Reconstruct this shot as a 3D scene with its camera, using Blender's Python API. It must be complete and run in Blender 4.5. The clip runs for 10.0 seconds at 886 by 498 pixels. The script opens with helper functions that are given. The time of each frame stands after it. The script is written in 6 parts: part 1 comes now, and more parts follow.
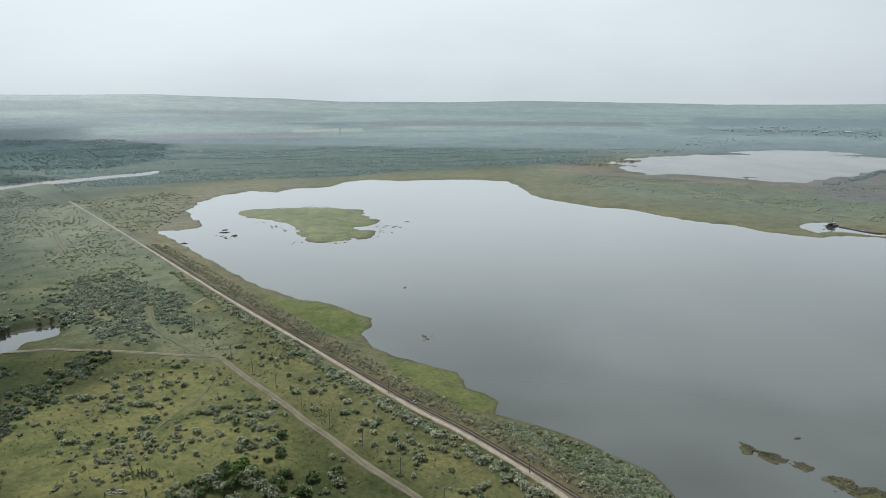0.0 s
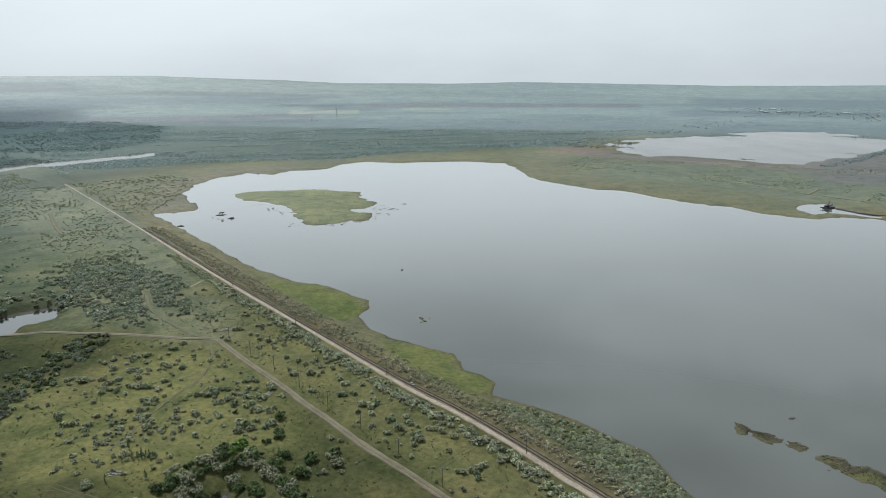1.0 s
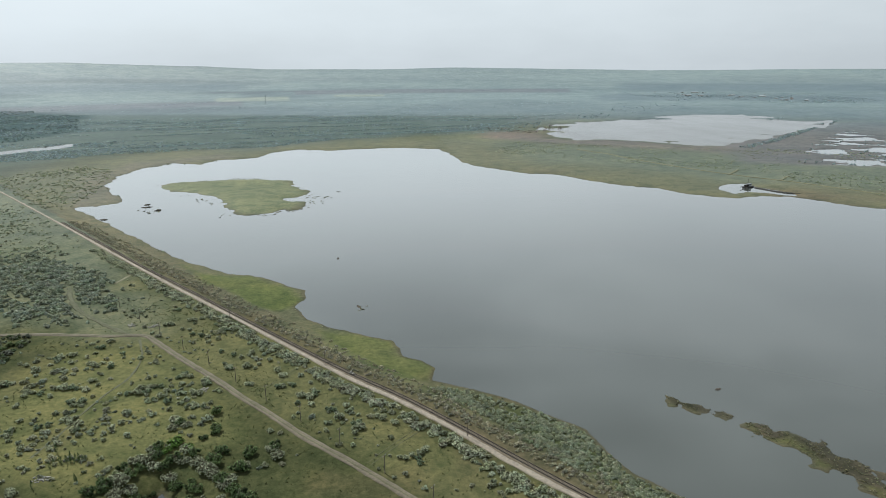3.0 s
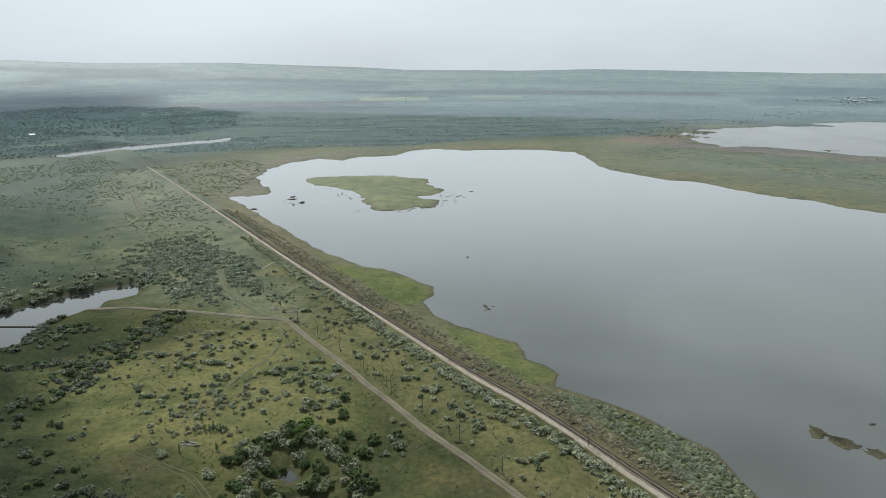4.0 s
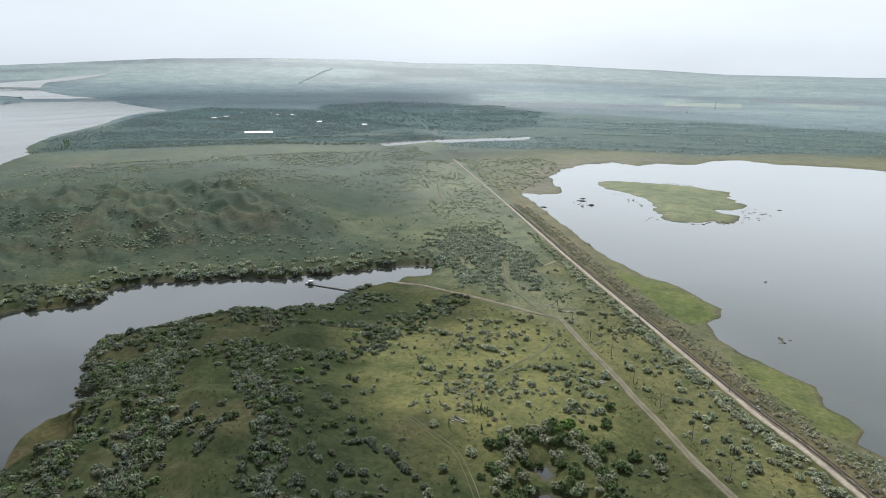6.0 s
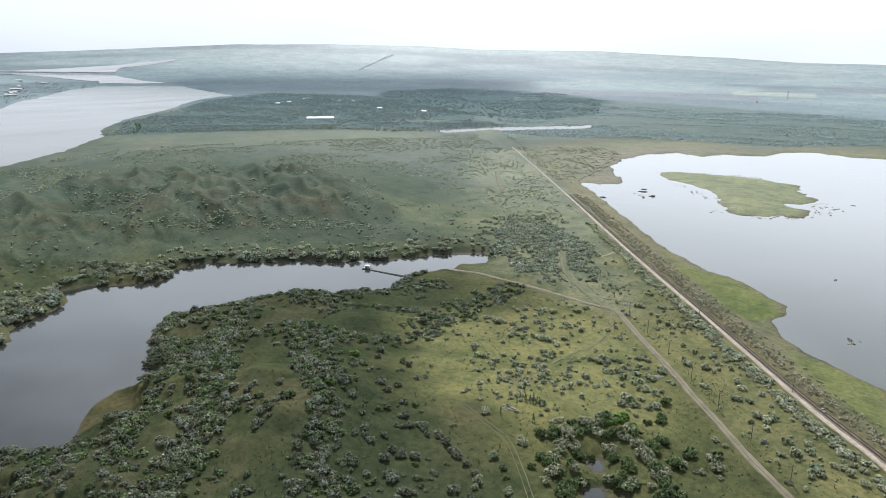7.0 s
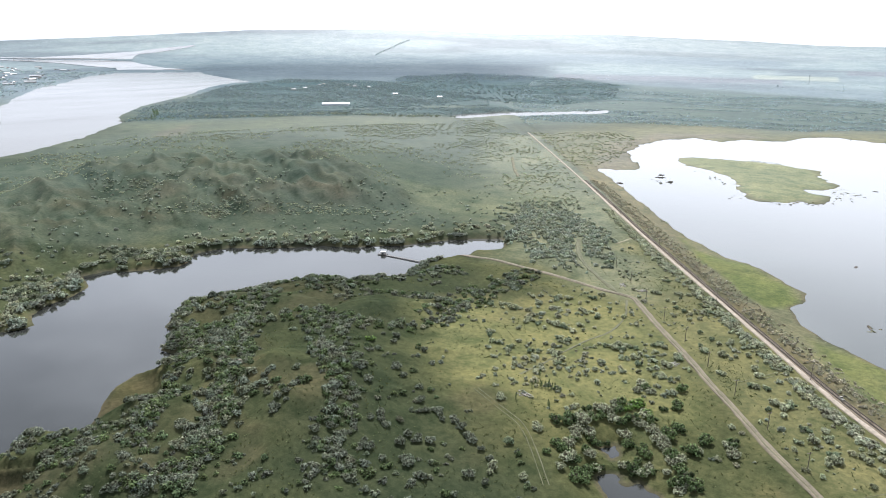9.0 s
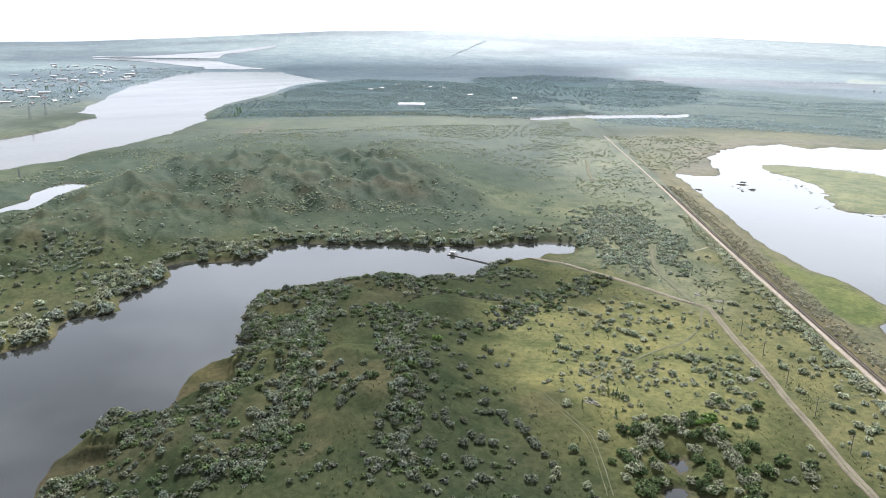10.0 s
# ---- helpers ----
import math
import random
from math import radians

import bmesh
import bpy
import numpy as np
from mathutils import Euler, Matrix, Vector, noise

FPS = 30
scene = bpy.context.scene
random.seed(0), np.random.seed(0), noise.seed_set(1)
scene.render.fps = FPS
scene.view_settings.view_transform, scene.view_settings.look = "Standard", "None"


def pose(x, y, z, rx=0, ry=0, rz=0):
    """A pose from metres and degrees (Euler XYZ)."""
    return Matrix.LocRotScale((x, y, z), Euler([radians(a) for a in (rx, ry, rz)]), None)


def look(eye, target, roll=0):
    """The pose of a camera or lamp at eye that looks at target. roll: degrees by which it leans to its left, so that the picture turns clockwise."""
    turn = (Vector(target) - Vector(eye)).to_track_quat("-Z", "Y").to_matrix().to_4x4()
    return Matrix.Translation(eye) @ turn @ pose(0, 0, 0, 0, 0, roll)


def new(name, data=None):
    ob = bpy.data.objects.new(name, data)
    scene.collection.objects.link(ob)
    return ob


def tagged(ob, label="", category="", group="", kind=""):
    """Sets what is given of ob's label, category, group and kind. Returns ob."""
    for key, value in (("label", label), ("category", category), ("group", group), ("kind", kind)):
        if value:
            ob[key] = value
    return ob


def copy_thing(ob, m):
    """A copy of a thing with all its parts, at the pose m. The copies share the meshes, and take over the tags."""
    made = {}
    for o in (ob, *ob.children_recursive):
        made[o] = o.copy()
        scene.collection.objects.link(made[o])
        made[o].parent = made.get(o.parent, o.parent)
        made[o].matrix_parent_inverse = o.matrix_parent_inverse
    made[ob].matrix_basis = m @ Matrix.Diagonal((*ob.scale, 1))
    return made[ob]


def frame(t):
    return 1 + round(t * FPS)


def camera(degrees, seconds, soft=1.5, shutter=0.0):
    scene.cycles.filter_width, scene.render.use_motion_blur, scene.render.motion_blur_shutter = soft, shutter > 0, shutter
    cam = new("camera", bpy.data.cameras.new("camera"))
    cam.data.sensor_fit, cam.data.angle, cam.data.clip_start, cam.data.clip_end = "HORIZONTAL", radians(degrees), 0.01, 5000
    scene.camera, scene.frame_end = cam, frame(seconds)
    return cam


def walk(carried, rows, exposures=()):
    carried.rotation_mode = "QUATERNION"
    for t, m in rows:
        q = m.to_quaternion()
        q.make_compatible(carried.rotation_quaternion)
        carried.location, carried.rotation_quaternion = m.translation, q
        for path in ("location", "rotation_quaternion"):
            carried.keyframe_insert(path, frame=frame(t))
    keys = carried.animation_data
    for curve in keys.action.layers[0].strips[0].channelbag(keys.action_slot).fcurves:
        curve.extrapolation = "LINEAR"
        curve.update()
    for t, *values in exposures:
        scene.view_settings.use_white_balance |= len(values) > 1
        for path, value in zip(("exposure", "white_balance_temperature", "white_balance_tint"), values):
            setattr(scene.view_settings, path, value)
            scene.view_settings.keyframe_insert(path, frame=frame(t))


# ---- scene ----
cam = camera(65.295, 10.0, soft=0.85)

# ---- the flight: a hovering drone that turns to its right, stops and turns to its left; seconds, yaw, pitch, roll ----
TURNS = [(0, 0.00, -12.35, -0.39), (0.5, -0.14, -12.70, -0.42), (0.7, -0.18, -13.04, -0.42), (1, -0.23, -13.82, -0.43), (1.2, -0.23, -14.33, -0.43),
         (1.5, -1.54, -14.96, -0.46), (2, -6.23, -15.02, -0.65), (2.2, -6.36, -15.02, -0.66), (3.3, -4.58, -14.95, -0.65), (3.5, -2.41, -14.91, -0.61),
         (3.7, 0.49, -14.90, -0.56), (4, 5.39, -14.80, -0.40), (4.5, 11.84, -14.69, -0.08), (5, 17.94, -14.63, 0.14), (5.5, 23.48, -14.62, 0.33),
         (6, 29.31, -14.64, 0.53), (6.2, 31.37, -14.68, 0.62), (7.3, 34.41, -16.33, 0.68), (7.5, 34.56, -16.83, 0.65), (8, 34.60, -16.96, 0.57),
         (8.5, 34.74, -16.93, 0.49), (9, 35.45, -16.89, 0.45), (9.2, 36.28, -16.90, 0.45), (9.5, 38.07, -16.87, 0.50), (10, 41.48, -16.85, 0.62)]


def aim(yaw, pitch, roll):
    turn = pose(0, 0, 130, 90 + pitch, 0, yaw)
    return turn @ pose(0, 0, 0, 0, 0, roll)


EXPOSURES = [(0.0, -0.05, 6060, 7), (3.5, -0.05, 6060, 7), (4.5, -0.08, 6060, 7), (5.0, -0.01, 6060, 8), (6.0, 0.23, 6040, 10), (7.5, 0.60, 6010, 14), (10.0, 0.86, 6010, 16)]
walk(cam, [(t, aim(a, b, c)) for t, a, b, c in TURNS], EXPOSURES)
# ---- the plan: water level is z = 0, x to the right, y ahead of the first view ----
EYE_Z = 130.0
SHORE_WEST = [(140, 90), (112, 140), (92, 176), (81, 192), (77, 205), (73, 221), (63, 233), (53, 245), (41, 256), (32, 262), (22, 269), (24, 282), (19, 289),
              (10, 295), (9, 304), (6, 314), (-5, 321), (-19, 332), (-28, 337), (-38, 351), (-47, 370), (-41, 381), (-44, 399), (-53, 408),
              (-65, 422), (-81, 436), (-97, 440), (-114, 458), (-133, 477), (-159, 508), (-182, 546), (-206, 574), (-238, 619), (-260, 649), (-285, 683)]
SHORE_NORTH = [(-250, 700), (-253, 721), (-275, 756), (-304, 814), (-313, 877), (-310, 932), (-297, 960), (-277, 995), (-235, 975), (-224, 1014),
               (-198, 1021), (-168, 1033), (-153, 1098), (-121, 1128), (-75, 1104), (-40, 1111), (4, 1117), (49, 1116), (102, 1089)]
SHORE_EAST = [(115, 1009), (121, 929), (141, 882), (164, 848), (186, 820), (218, 805), (239, 763), (256, 733), (280, 710), (300, 699), (314, 660),
              (334, 641), (353, 632), (380, 639), (406, 631), (418, 614), (430, 590), (446, 566), (468, 567), (560, 520), (700, 380), (760, 150),
              (640, -60), (330, -60)]
LAKE = SHORE_WEST + SHORE_NORTH + SHORE_EAST
BAY = [(358, 685), (380, 707), (400, 707), (404, 681), (418, 642), (415, 637), (398, 652), (379, 662), (361, 655)]
ISLAND = [(-246, 786), (-225, 819), (-176, 831), (-138, 832), (-102, 809), (-81, 756), (-72, 721), (-84, 701), (-71, 675), (-79, 649), (-97, 631),
          (-117, 630), (-134, 653), (-147, 682), (-166, 721), (-195, 749), (-225, 775)]
SHOAL_THIN = [(113, 243), (119, 241), (127, 233), (134, 224), (131, 221), (122, 228), (114, 235)]
SHOAL_WIDE = [(134, 219), (141, 218), (146, 207), (155, 204), (156, 194), (159, 187), (160, 175), (158, 163), (150, 165), (149, 178), (142, 188), (141, 202), (130, 209)]
FAR_LAKE = [(327, 1370), (387, 1491), (467, 1548), (538, 1563), (618, 1594), (716, 1661), (784, 1682), (849, 1664), (923, 1664), (945, 1599),
            (905, 1485), (937, 1428), (1015, 1456), (961, 1377), (889, 1298), (813, 1254), (681, 1145), (612, 1095), (549, 1050), (498, 1061),
            (471, 1108), (423, 1164), (347, 1180), (332, 1275)]
WETLAND = [(550, 834), (662, 1002), (761, 1108), (893, 1236), (887, 1180), (874, 1082), (875, 996), (703, 794), (655, 804), (606, 808)]
RIVER = [(-760, 60), (-775, 186), (-785, 218), (-800, 249), (-794, 274), (-835, 320), (-855, 361), (-888, 412), (-930, 473), (-999, 545), (-1046, 596),
         (-1126, 640), (-1189, 691), (-1272, 772), (-1360, 882), (-1451, 1005), (-1580, 1132), (-1686, 1268), (-1742, 1374), (-1722, 1447),
         (-1652, 1444), (-1804, 1450), (-2070, 1558), (-2275, 1633), (-2430, 1760), (-2590, 1510), (-2530, 1448), (-2413, 1292), (-2250, 1150), (-2108, 1052),
         (-1970, 916), (-1783, 792), (-1602, 676), (-1519, 636), (-1415, 559), (-1331, 520), (-1294, 486), (-1252, 505), (-1196, 486), (-1185, 461),
         (-1102, 403), (-1055, 341), (-1026, 291), (-1010, 249), (-990, 60)]
INLET = [(-223, 383), (-229, 394), (-235, 389), (-246, 379), (-254, 371), (-265, 354), (-275, 337), (-291, 326), (-299, 314), (-314, 308), (-325, 297), (-341, 282),
         (-360, 269), (-365, 259), (-367, 245), (-356, 238), (-353, 229), (-358, 217), (-363, 208), (-377, 194), (-382, 182), (-361, 174),
         (-353, 164), (-350, 150), (-343, 138), (-330, 133), (-331, 124), (-338, 114), (-332, 104), (-319, 99), (-317, 89), (-319, 77), (-321, 20)]
INLET_SOUTH = [(-170, 5), (-191, 43), (-204, 50), (-211, 55), (-218, 62), (-220, 66), (-225, 75), (-230, 82), (-230, 88), (-218, 97), (-225, 106), (-231, 111),
               (-242, 123), (-245, 134), (-243, 138), (-241, 146), (-249, 153), (-258, 152), (-269, 166), (-279, 168), (-289, 182), (-296, 189),
               (-292, 199), (-280, 208), (-282, 220), (-282, 232), (-273, 241), (-263, 253), (-252, 264), (-244, 279), (-235, 286), (-237, 296),
               (-240, 313), (-240, 321), (-237, 329), (-233, 339), (-228, 343), (-230, 358), (-223, 360), (-218, 369)]
INLET = INLET + INLET_SOUTH
LEFT_POND = [(-588, 143), (-606, 163), (-622, 189), (-643, 198), (-669, 223), (-671, 239), (-645, 257), (-643, 242), (-625, 216), (-601, 190),
             (-581, 175), (-567, 152), (-558, 135)]
POND = [(-67, 179), (-63, 182), (-59, 181), (-56, 183), (-49, 180), (-46, 168), (-56, 163)]
POOL = [(-72, 194), (-70, 198), (-67, 194), (-68, 190)]
CHANNEL = [(-700, 985), (-712, 1040), (-697, 1080), (-673, 1137), (-608, 1184), (-529, 1294), (-510, 1240), (-554, 1181), (-600, 1105), (-646, 1040), (-660, 985)]
WATERS = {"lake": LAKE, "inlet": INLET, "river": RIVER, "far_lake": FAR_LAKE, "wetland_pool": WETLAND, "reed_bay": BAY, "left_pond": LEFT_POND,
          "pond": POND, "pool": POOL, "channel": CHANNEL}
LAND_IN_LAKE = [ISLAND, SHOAL_THIN, SHOAL_WIDE]
RAIL = [(-620, 1062), (-475, 880), (-153, 453), (-119, 408), (-75, 351), (-42, 307), (-14, 272), (8, 246), (27, 221), (43, 198), (57, 179), (68, 164), (140, 66)]
# tree-covered ground beyond the plain
BELT = [(-1031, 593), (-921, 771), (-724, 987), (-620, 1100), (-660, 1190), (-736, 1210), (-929, 914), (-1142, 692)]
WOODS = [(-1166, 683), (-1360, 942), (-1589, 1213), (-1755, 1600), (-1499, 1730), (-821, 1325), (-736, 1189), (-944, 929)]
NORTH = [(-533, 966), (-514, 1044), (-379, 1098), (-177, 1150), (-45, 1271), (280, 1339), (365, 1746), (-63, 1862), (-543, 2057), (-1162, 2158), (-720, 1250)]
COPSES = [(-1143, 1350), (-930, 1290), (-790, 1280), (-640, 1330), (-620, 1560), (-720, 1800), (-784, 2085), (-1079, 2313), (-1502, 2300), (-1600, 2000), (-1450, 1740)]
# eroded spurs and rolling hills: crest x, y, height, foot x, y, spread
SPURS = [(-487, 311, 13, -461, 271, 26), (-474, 364, 12, -450, 332, 24), (-434, 366, 9, -414, 336, 18), (-417, 393, 12, -390, 354, 24), (-381, 392, 11, -357, 379, 20),
         (-452, 345, 8, -432, 318, 15), (-400, 400, 8, -372, 366, 15)]
BACK_SPURS = [(-596, 378, 12, -519, 342, 26), (-553, 385, 11, -519, 380, 24), (-521, 417, 11, -480, 388, 26), (-508, 477, 12, -461, 453, 30), (-534, 470, 8, -499, 441, 22),
              (-560, 350, 9, -522, 318, 22), (-535, 318, 9, -500, 290, 20)]
ROLLING = [(-504, 160, 10, -504, 146, 18), (-464, 186, 9, -462, 175, 17), (-466, 206, 9, -439, 216, 17), (-503, 239, 11, -476, 231, 24), (-465, 246, 8, -438, 245, 16),
           (-536, 222, 9, -518, 221, 18), (-551, 207, 9, -522, 186, 20), (-474, 144, 7, -466, 150, 14), (-457, 129, 7, -444, 149, 15), (-423, 161, 6, -413, 187, 14),
           (-424, 133, 6, -406, 147, 13), (-421, 115, 6, -391, 121, 13), (-446, 266, 8, -424, 256, 16), (-540, 262, 9, -512, 262, 22), (-580, 260, 8, -560, 240, 22)]
NEAR_SPURS = [(-193, 119, 6, -162, 103, 14), (-205, 110, 5, -184, 100, 11), (-215, 147, 5, -207, 130, 11), (-190, 155, 7, -170, 118, 17), (-161, 142, 6, -143, 108, 16),
              (-170, 170, 6, -131, 117, 20), (-201, 227, 7, -170, 179, 24), (-190, 86, 5, -176, 76, 11), (-174, 88, 5, -160, 92, 11), (-238, 210, 6, -216, 182, 20),
              (-248, 240, 6, -228, 215, 18), (-268, 200, 5, -250, 180, 15)]
PLATEAU = [(-385, 415), (-440, 385), (-500, 330), (-530, 262), (-575, 225), (-690, 330), (-830, 520), (-700, 720), (-480, 620), (-340, 480)]
BADLAND = [(-442, 247), (-431, 268), (-415, 305), (-397, 337), (-384, 367), (-355, 392), (-345, 430), (-420, 470), (-520, 520), (-620, 430), (-640, 330), (-600, 250), (-575, 190), (-530, 120),
           (-470, 60), (-410, 80), (-395, 130), (-410, 190), (-425, 225)]
# low reedy flats at the water's edge
FLATS = [[(-236, 138), (-247, 135), (-242, 124), (-230, 110), (-220, 101), (-214, 110), (-213, 120), (-224, 132)], [(-222, 60), (-206, 78), (-196, 68), (-205, 50)]]
HORIZON = [(-180, -0.5), (-60, -0.7), (-22, -0.68), (-12, -0.45), (-7, -0.31), (-1, -0.4), (8, -0.28), (12, -0.05), (17, 0.14), (22, 0.36), (32, 0.38),
           (36, 0.58), (43, 0.64), (50, 0.52), (53, 0.39), (58, 0.09), (62, -0.12), (68, -0.41), (73, -0.49), (180, -0.5)]


def seg_dist(px, py, pts, closed=False):
    """Distance of points to a polyline."""
    best = np.full(np.shape(px), 1e9)
    ends = list(zip(pts, pts[1:] + (pts[:1] if closed else [])))
    for (ax, ay), (bx, by) in ends:
        dx, dy = bx - ax, by - ay
        u = np.clip(((px - ax) * dx + (py - ay) * dy) / (dx * dx + dy * dy + 1e-9), 0, 1)
        best = np.minimum(best, (px - ax - u * dx) ** 2 + (py - ay - u * dy) ** 2)
    return np.sqrt(best)


def inside(px, py, pts):
    hit = np.zeros(np.shape(px), bool)
    for (ax, ay), (bx, by) in zip(pts, pts[1:] + pts[:1]):
        if ay != by:
            hit ^= ((ay > py) != (by > py)) & (px < (bx - ax) * (py - ay) / (by - ay) + ax)
    return hit


def signed(px, py, pts, reach=200.0):
    """Distance to a closed outline, positive outside, worked out only near it."""
    px, py = np.asarray(px, float), np.asarray(py, float)
    xs, ys = [p[0] for p in pts], [p[1] for p in pts]
    out = np.full(px.shape, reach)
    near = (px > min(xs) - reach) & (px < max(xs) + reach) & (py > min(ys) - reach) & (py < max(ys) + reach)
    if near.any():
        x, y = px[near], py[near]
        d = seg_dist(x, y, pts, True)
        out[near] = np.minimum(np.where(inside(x, y, pts), -d, d), reach)
    return out


def lattice(ix, iy, seed):
    n = (ix.astype(np.int64) * 374761393 + iy.astype(np.int64) * 668265263 + seed * 974711) & 0x7FFFFFFF
    n = ((n ^ (n >> 13)) * 1274126177) & 0x7FFFFFFF
    return ((n ^ (n >> 16)) & 0xFFFF) / 65535.0


def value_noise(x, y, size, seed=0, octaves=3):
    """Smooth noise from 0 to 1 with features of about that size in metres."""
    x, y = np.asarray(x, float), np.asarray(y, float)
    total, weight, amp = np.zeros(x.shape), 0.0, 1.0
    for o in range(octaves):
        u, v = x / size, y / size
        iu, iv = np.floor(u), np.floor(v)
        fu, fv = u - iu, v - iv
        fu, fv = fu * fu * (3 - 2 * fu), fv * fv * (3 - 2 * fv)
        a, b = lattice(iu, iv, seed + o), lattice(iu + 1, iv, seed + o)
        c, d = lattice(iu, iv + 1, seed + o), lattice(iu + 1, iv + 1, seed + o)
        total += amp * ((a * (1 - fu) + b * fu) * (1 - fv) + (c * (1 - fu) + d * fu) * fv)
        weight, amp, size = weight + amp, amp * 0.5, size * 0.5
    return total / weight


def step(a, b, v):
    u = np.clip((v - a) / (b - a), 0, 1)
    return u * u * (3 - 2 * u)


def far_rise(x, y, r):
    """Beyond three kilometres the land is bent up to put the low hills of the horizon where the camera sees them."""
    bearing = np.degrees(np.arctan2(-x, y))
    top = np.interp(bearing, [h[0] for h in HORIZON], [h[1] for h in HORIZON])
    top = top + 0.05 * (value_noise(bearing * 10, bearing * 0, 18, 5) - 0.5)
    u = np.clip((r - 3000) / 1850, 0, 1)
    dip = 2.44 * (1 - u) - top * u
    return np.where(r > 3000, EYE_Z - r * np.tan(np.radians(dip)) - 2.2 * (1 - u), 0.0)


def water_gap(x, y):
    """Distance to the nearest water, negative over it."""
    x, y = np.asarray(x, float), np.asarray(y, float)
    r = np.hypot(x, y)
    lake = signed(x, y, LAKE)
    for land in LAND_IN_LAKE:
        rough = (26 * (value_noise(x, y, 24, 44, 4) - 0.47)) if land is ISLAND else 13.0 * (value_noise(x, y, 7, 43, 3) - 0.55)
        lake = np.maximum(lake, -signed(x, y, land) + rough)
    gap = lake
    for name in WATERS:
        if name != "lake":
            own = signed(x, y, WATERS[name])
            if name == "wetland_pool":
                own = np.maximum(own, 70 * (value_noise((0.86 * x - 0.5 * y) * 0.42, (0.5 * x + 0.86 * y) * 0.6, 14, 41, 3) - 0.45))
            if name == "far_lake":
                own = np.maximum(own + 34 * (value_noise(x, y, 40, 45, 4) - 0.5), 150 * (value_noise(x * 0.6, y, 46, 46, 4) - 0.60) + own * 0.5 + 12)
            if name in ("pond", "pool"):
                own = own + 5 * (value_noise(x, y, 5, 47, 2) - 0.5)
            gap = np.minimum(gap, own)
    ragged = (value_noise(x, y, 14, 21, 3) - 0.5) * np.clip(r / 80, 1.5, 13)
    return gap + ragged * np.clip(1.5 - np.abs(gap) / 12, 0, 1)


def furrows(x, y):
    """Sharp ridges, large and small, whose gullies run down towards the inlet: 1 on the crests, 0 in the beds."""
    along, down = 0.47 * x + 0.88 * y, 0.88 * x - 0.47 * y
    return 1 - np.abs(2 * value_noise(along, down * 0.4, 34, 14, 1) - 1), 1 - np.abs(2 * value_noise(along, down * 0.5, 16, 15, 2) - 1)


def ribs(x, y):
    """Narrow ribs between the rills of the bare flanks."""
    along, down = 0.62 * x + 0.78 * y, 0.78 * x - 0.62 * y
    return (1 - np.abs(2 * value_noise(along, down * 0.3, 11, 16, 1) - 1)) ** 1.3 - 0.5


def crests(x, y):
    """Tent-shaped spurs with furrowed flanks."""
    out = np.zeros(np.shape(x))
    for k, (px, py, high, qx, qy, wide) in enumerate(SPURS + BACK_SPURS + ROLLING + NEAR_SPURS):
        near = (np.abs(x - px) < 95) & (np.abs(y - py) < 95)
        if not near.any():
            continue
        ax, ay, dx, dy = x[near] - px, y[near] - py, qx - px, qy - py
        u = np.clip((ax * dx + ay * dy) / (dx * dx + dy * dy), 0, 1)
        furrow = 1 - np.abs(2 * value_noise(x[near], y[near], 17, k + 50, 2) - 1)
        d = np.hypot(ax - u * dx, ay - u * dy) * (1.12 - 0.55 * furrow)
        rise = high * (1 - 0.72 * u) * np.clip(1 - d / (wide * (1 + 0.5 * u)), 0, 1) ** 1.15
        out[near] = np.maximum(out[near], rise) + 0.25 * np.minimum(out[near], rise)
    return out


def height(x, y, gap=None):
    x, y = np.asarray(x, float), np.asarray(y, float)
    r = np.hypot(x, y)
    gap = water_gap(x, y) if gap is None else gap
    rail = seg_dist(x, y, RAIL)
    east = step(-40, 30, signed(x, y, LAKE, 400) * 0 + (x + 0.74 * (y - 246) - 8))  # beyond the railway, towards the lake
    land = 3.0 + 2.6 * (value_noise(x, y, 160, 3) - 0.4)
    # hummocky slope south of the inlet, terrace and fluted bluffs north of it
    slope = np.exp(-(((x + 185) / 85) ** 2 + ((y - 150) / 95) ** 2))
    ridges = 1 - np.abs(2 * value_noise(x * 0.8 + y * 0.9, y * 0.5 - x * 0.4, 46, 8, 2) - 1)
    land = land + slope * (2 + 4 * ridges ** 1.5)
    land = land + 6.0 * step(50, -50, signed(x, y, PLATEAU))
    belt = step(30, -25, signed(x, y, BADLAND))
    ridge, fine_ridge = furrows(x, y)
    land = land + np.maximum(belt * (10 * ridge ** 1.1 + 5.0 * fine_ridge), 1.05 * crests(x, y) + 3.0 * belt * fine_ridge) + belt * 3.6 * ribs(x, y)
    for flat in FLATS:
        land = land + (0.5 - land) * step(4, -5, signed(x, y, flat, 30))
    land = np.where(east > 0.5, 0.9 + 0.8 * value_noise(x, y, 60, 4), land) * 1.0 + 0.0
    width = np.where(east > 0.5, 22.0, np.where(signed(x, y, INLET, 60) < 50, 8.0, 16.0))
    z = land * step(0, 1, gap / width) ** 0.7 + 0.12
    z = np.where(gap < 0, np.maximum(gap * 0.25, -2.0), z)
    z = np.where(gap > 0, np.maximum(z, 4.2 * step(28, 4.5, rail) * step(0, 9, gap)), z)
    rise = far_rise(x, y, r)
    z = np.where(r > 3000, np.maximum(z, 0) * step(3400, 3000, r) + rise + 2.2, z)
    wave = 14 * (value_noise(x, y, 900, 31, 3) - 0.5) * step(1500, 2600, r) * step(4700, 3600, r)
    return z + np.where(gap > 150, wave, 0)

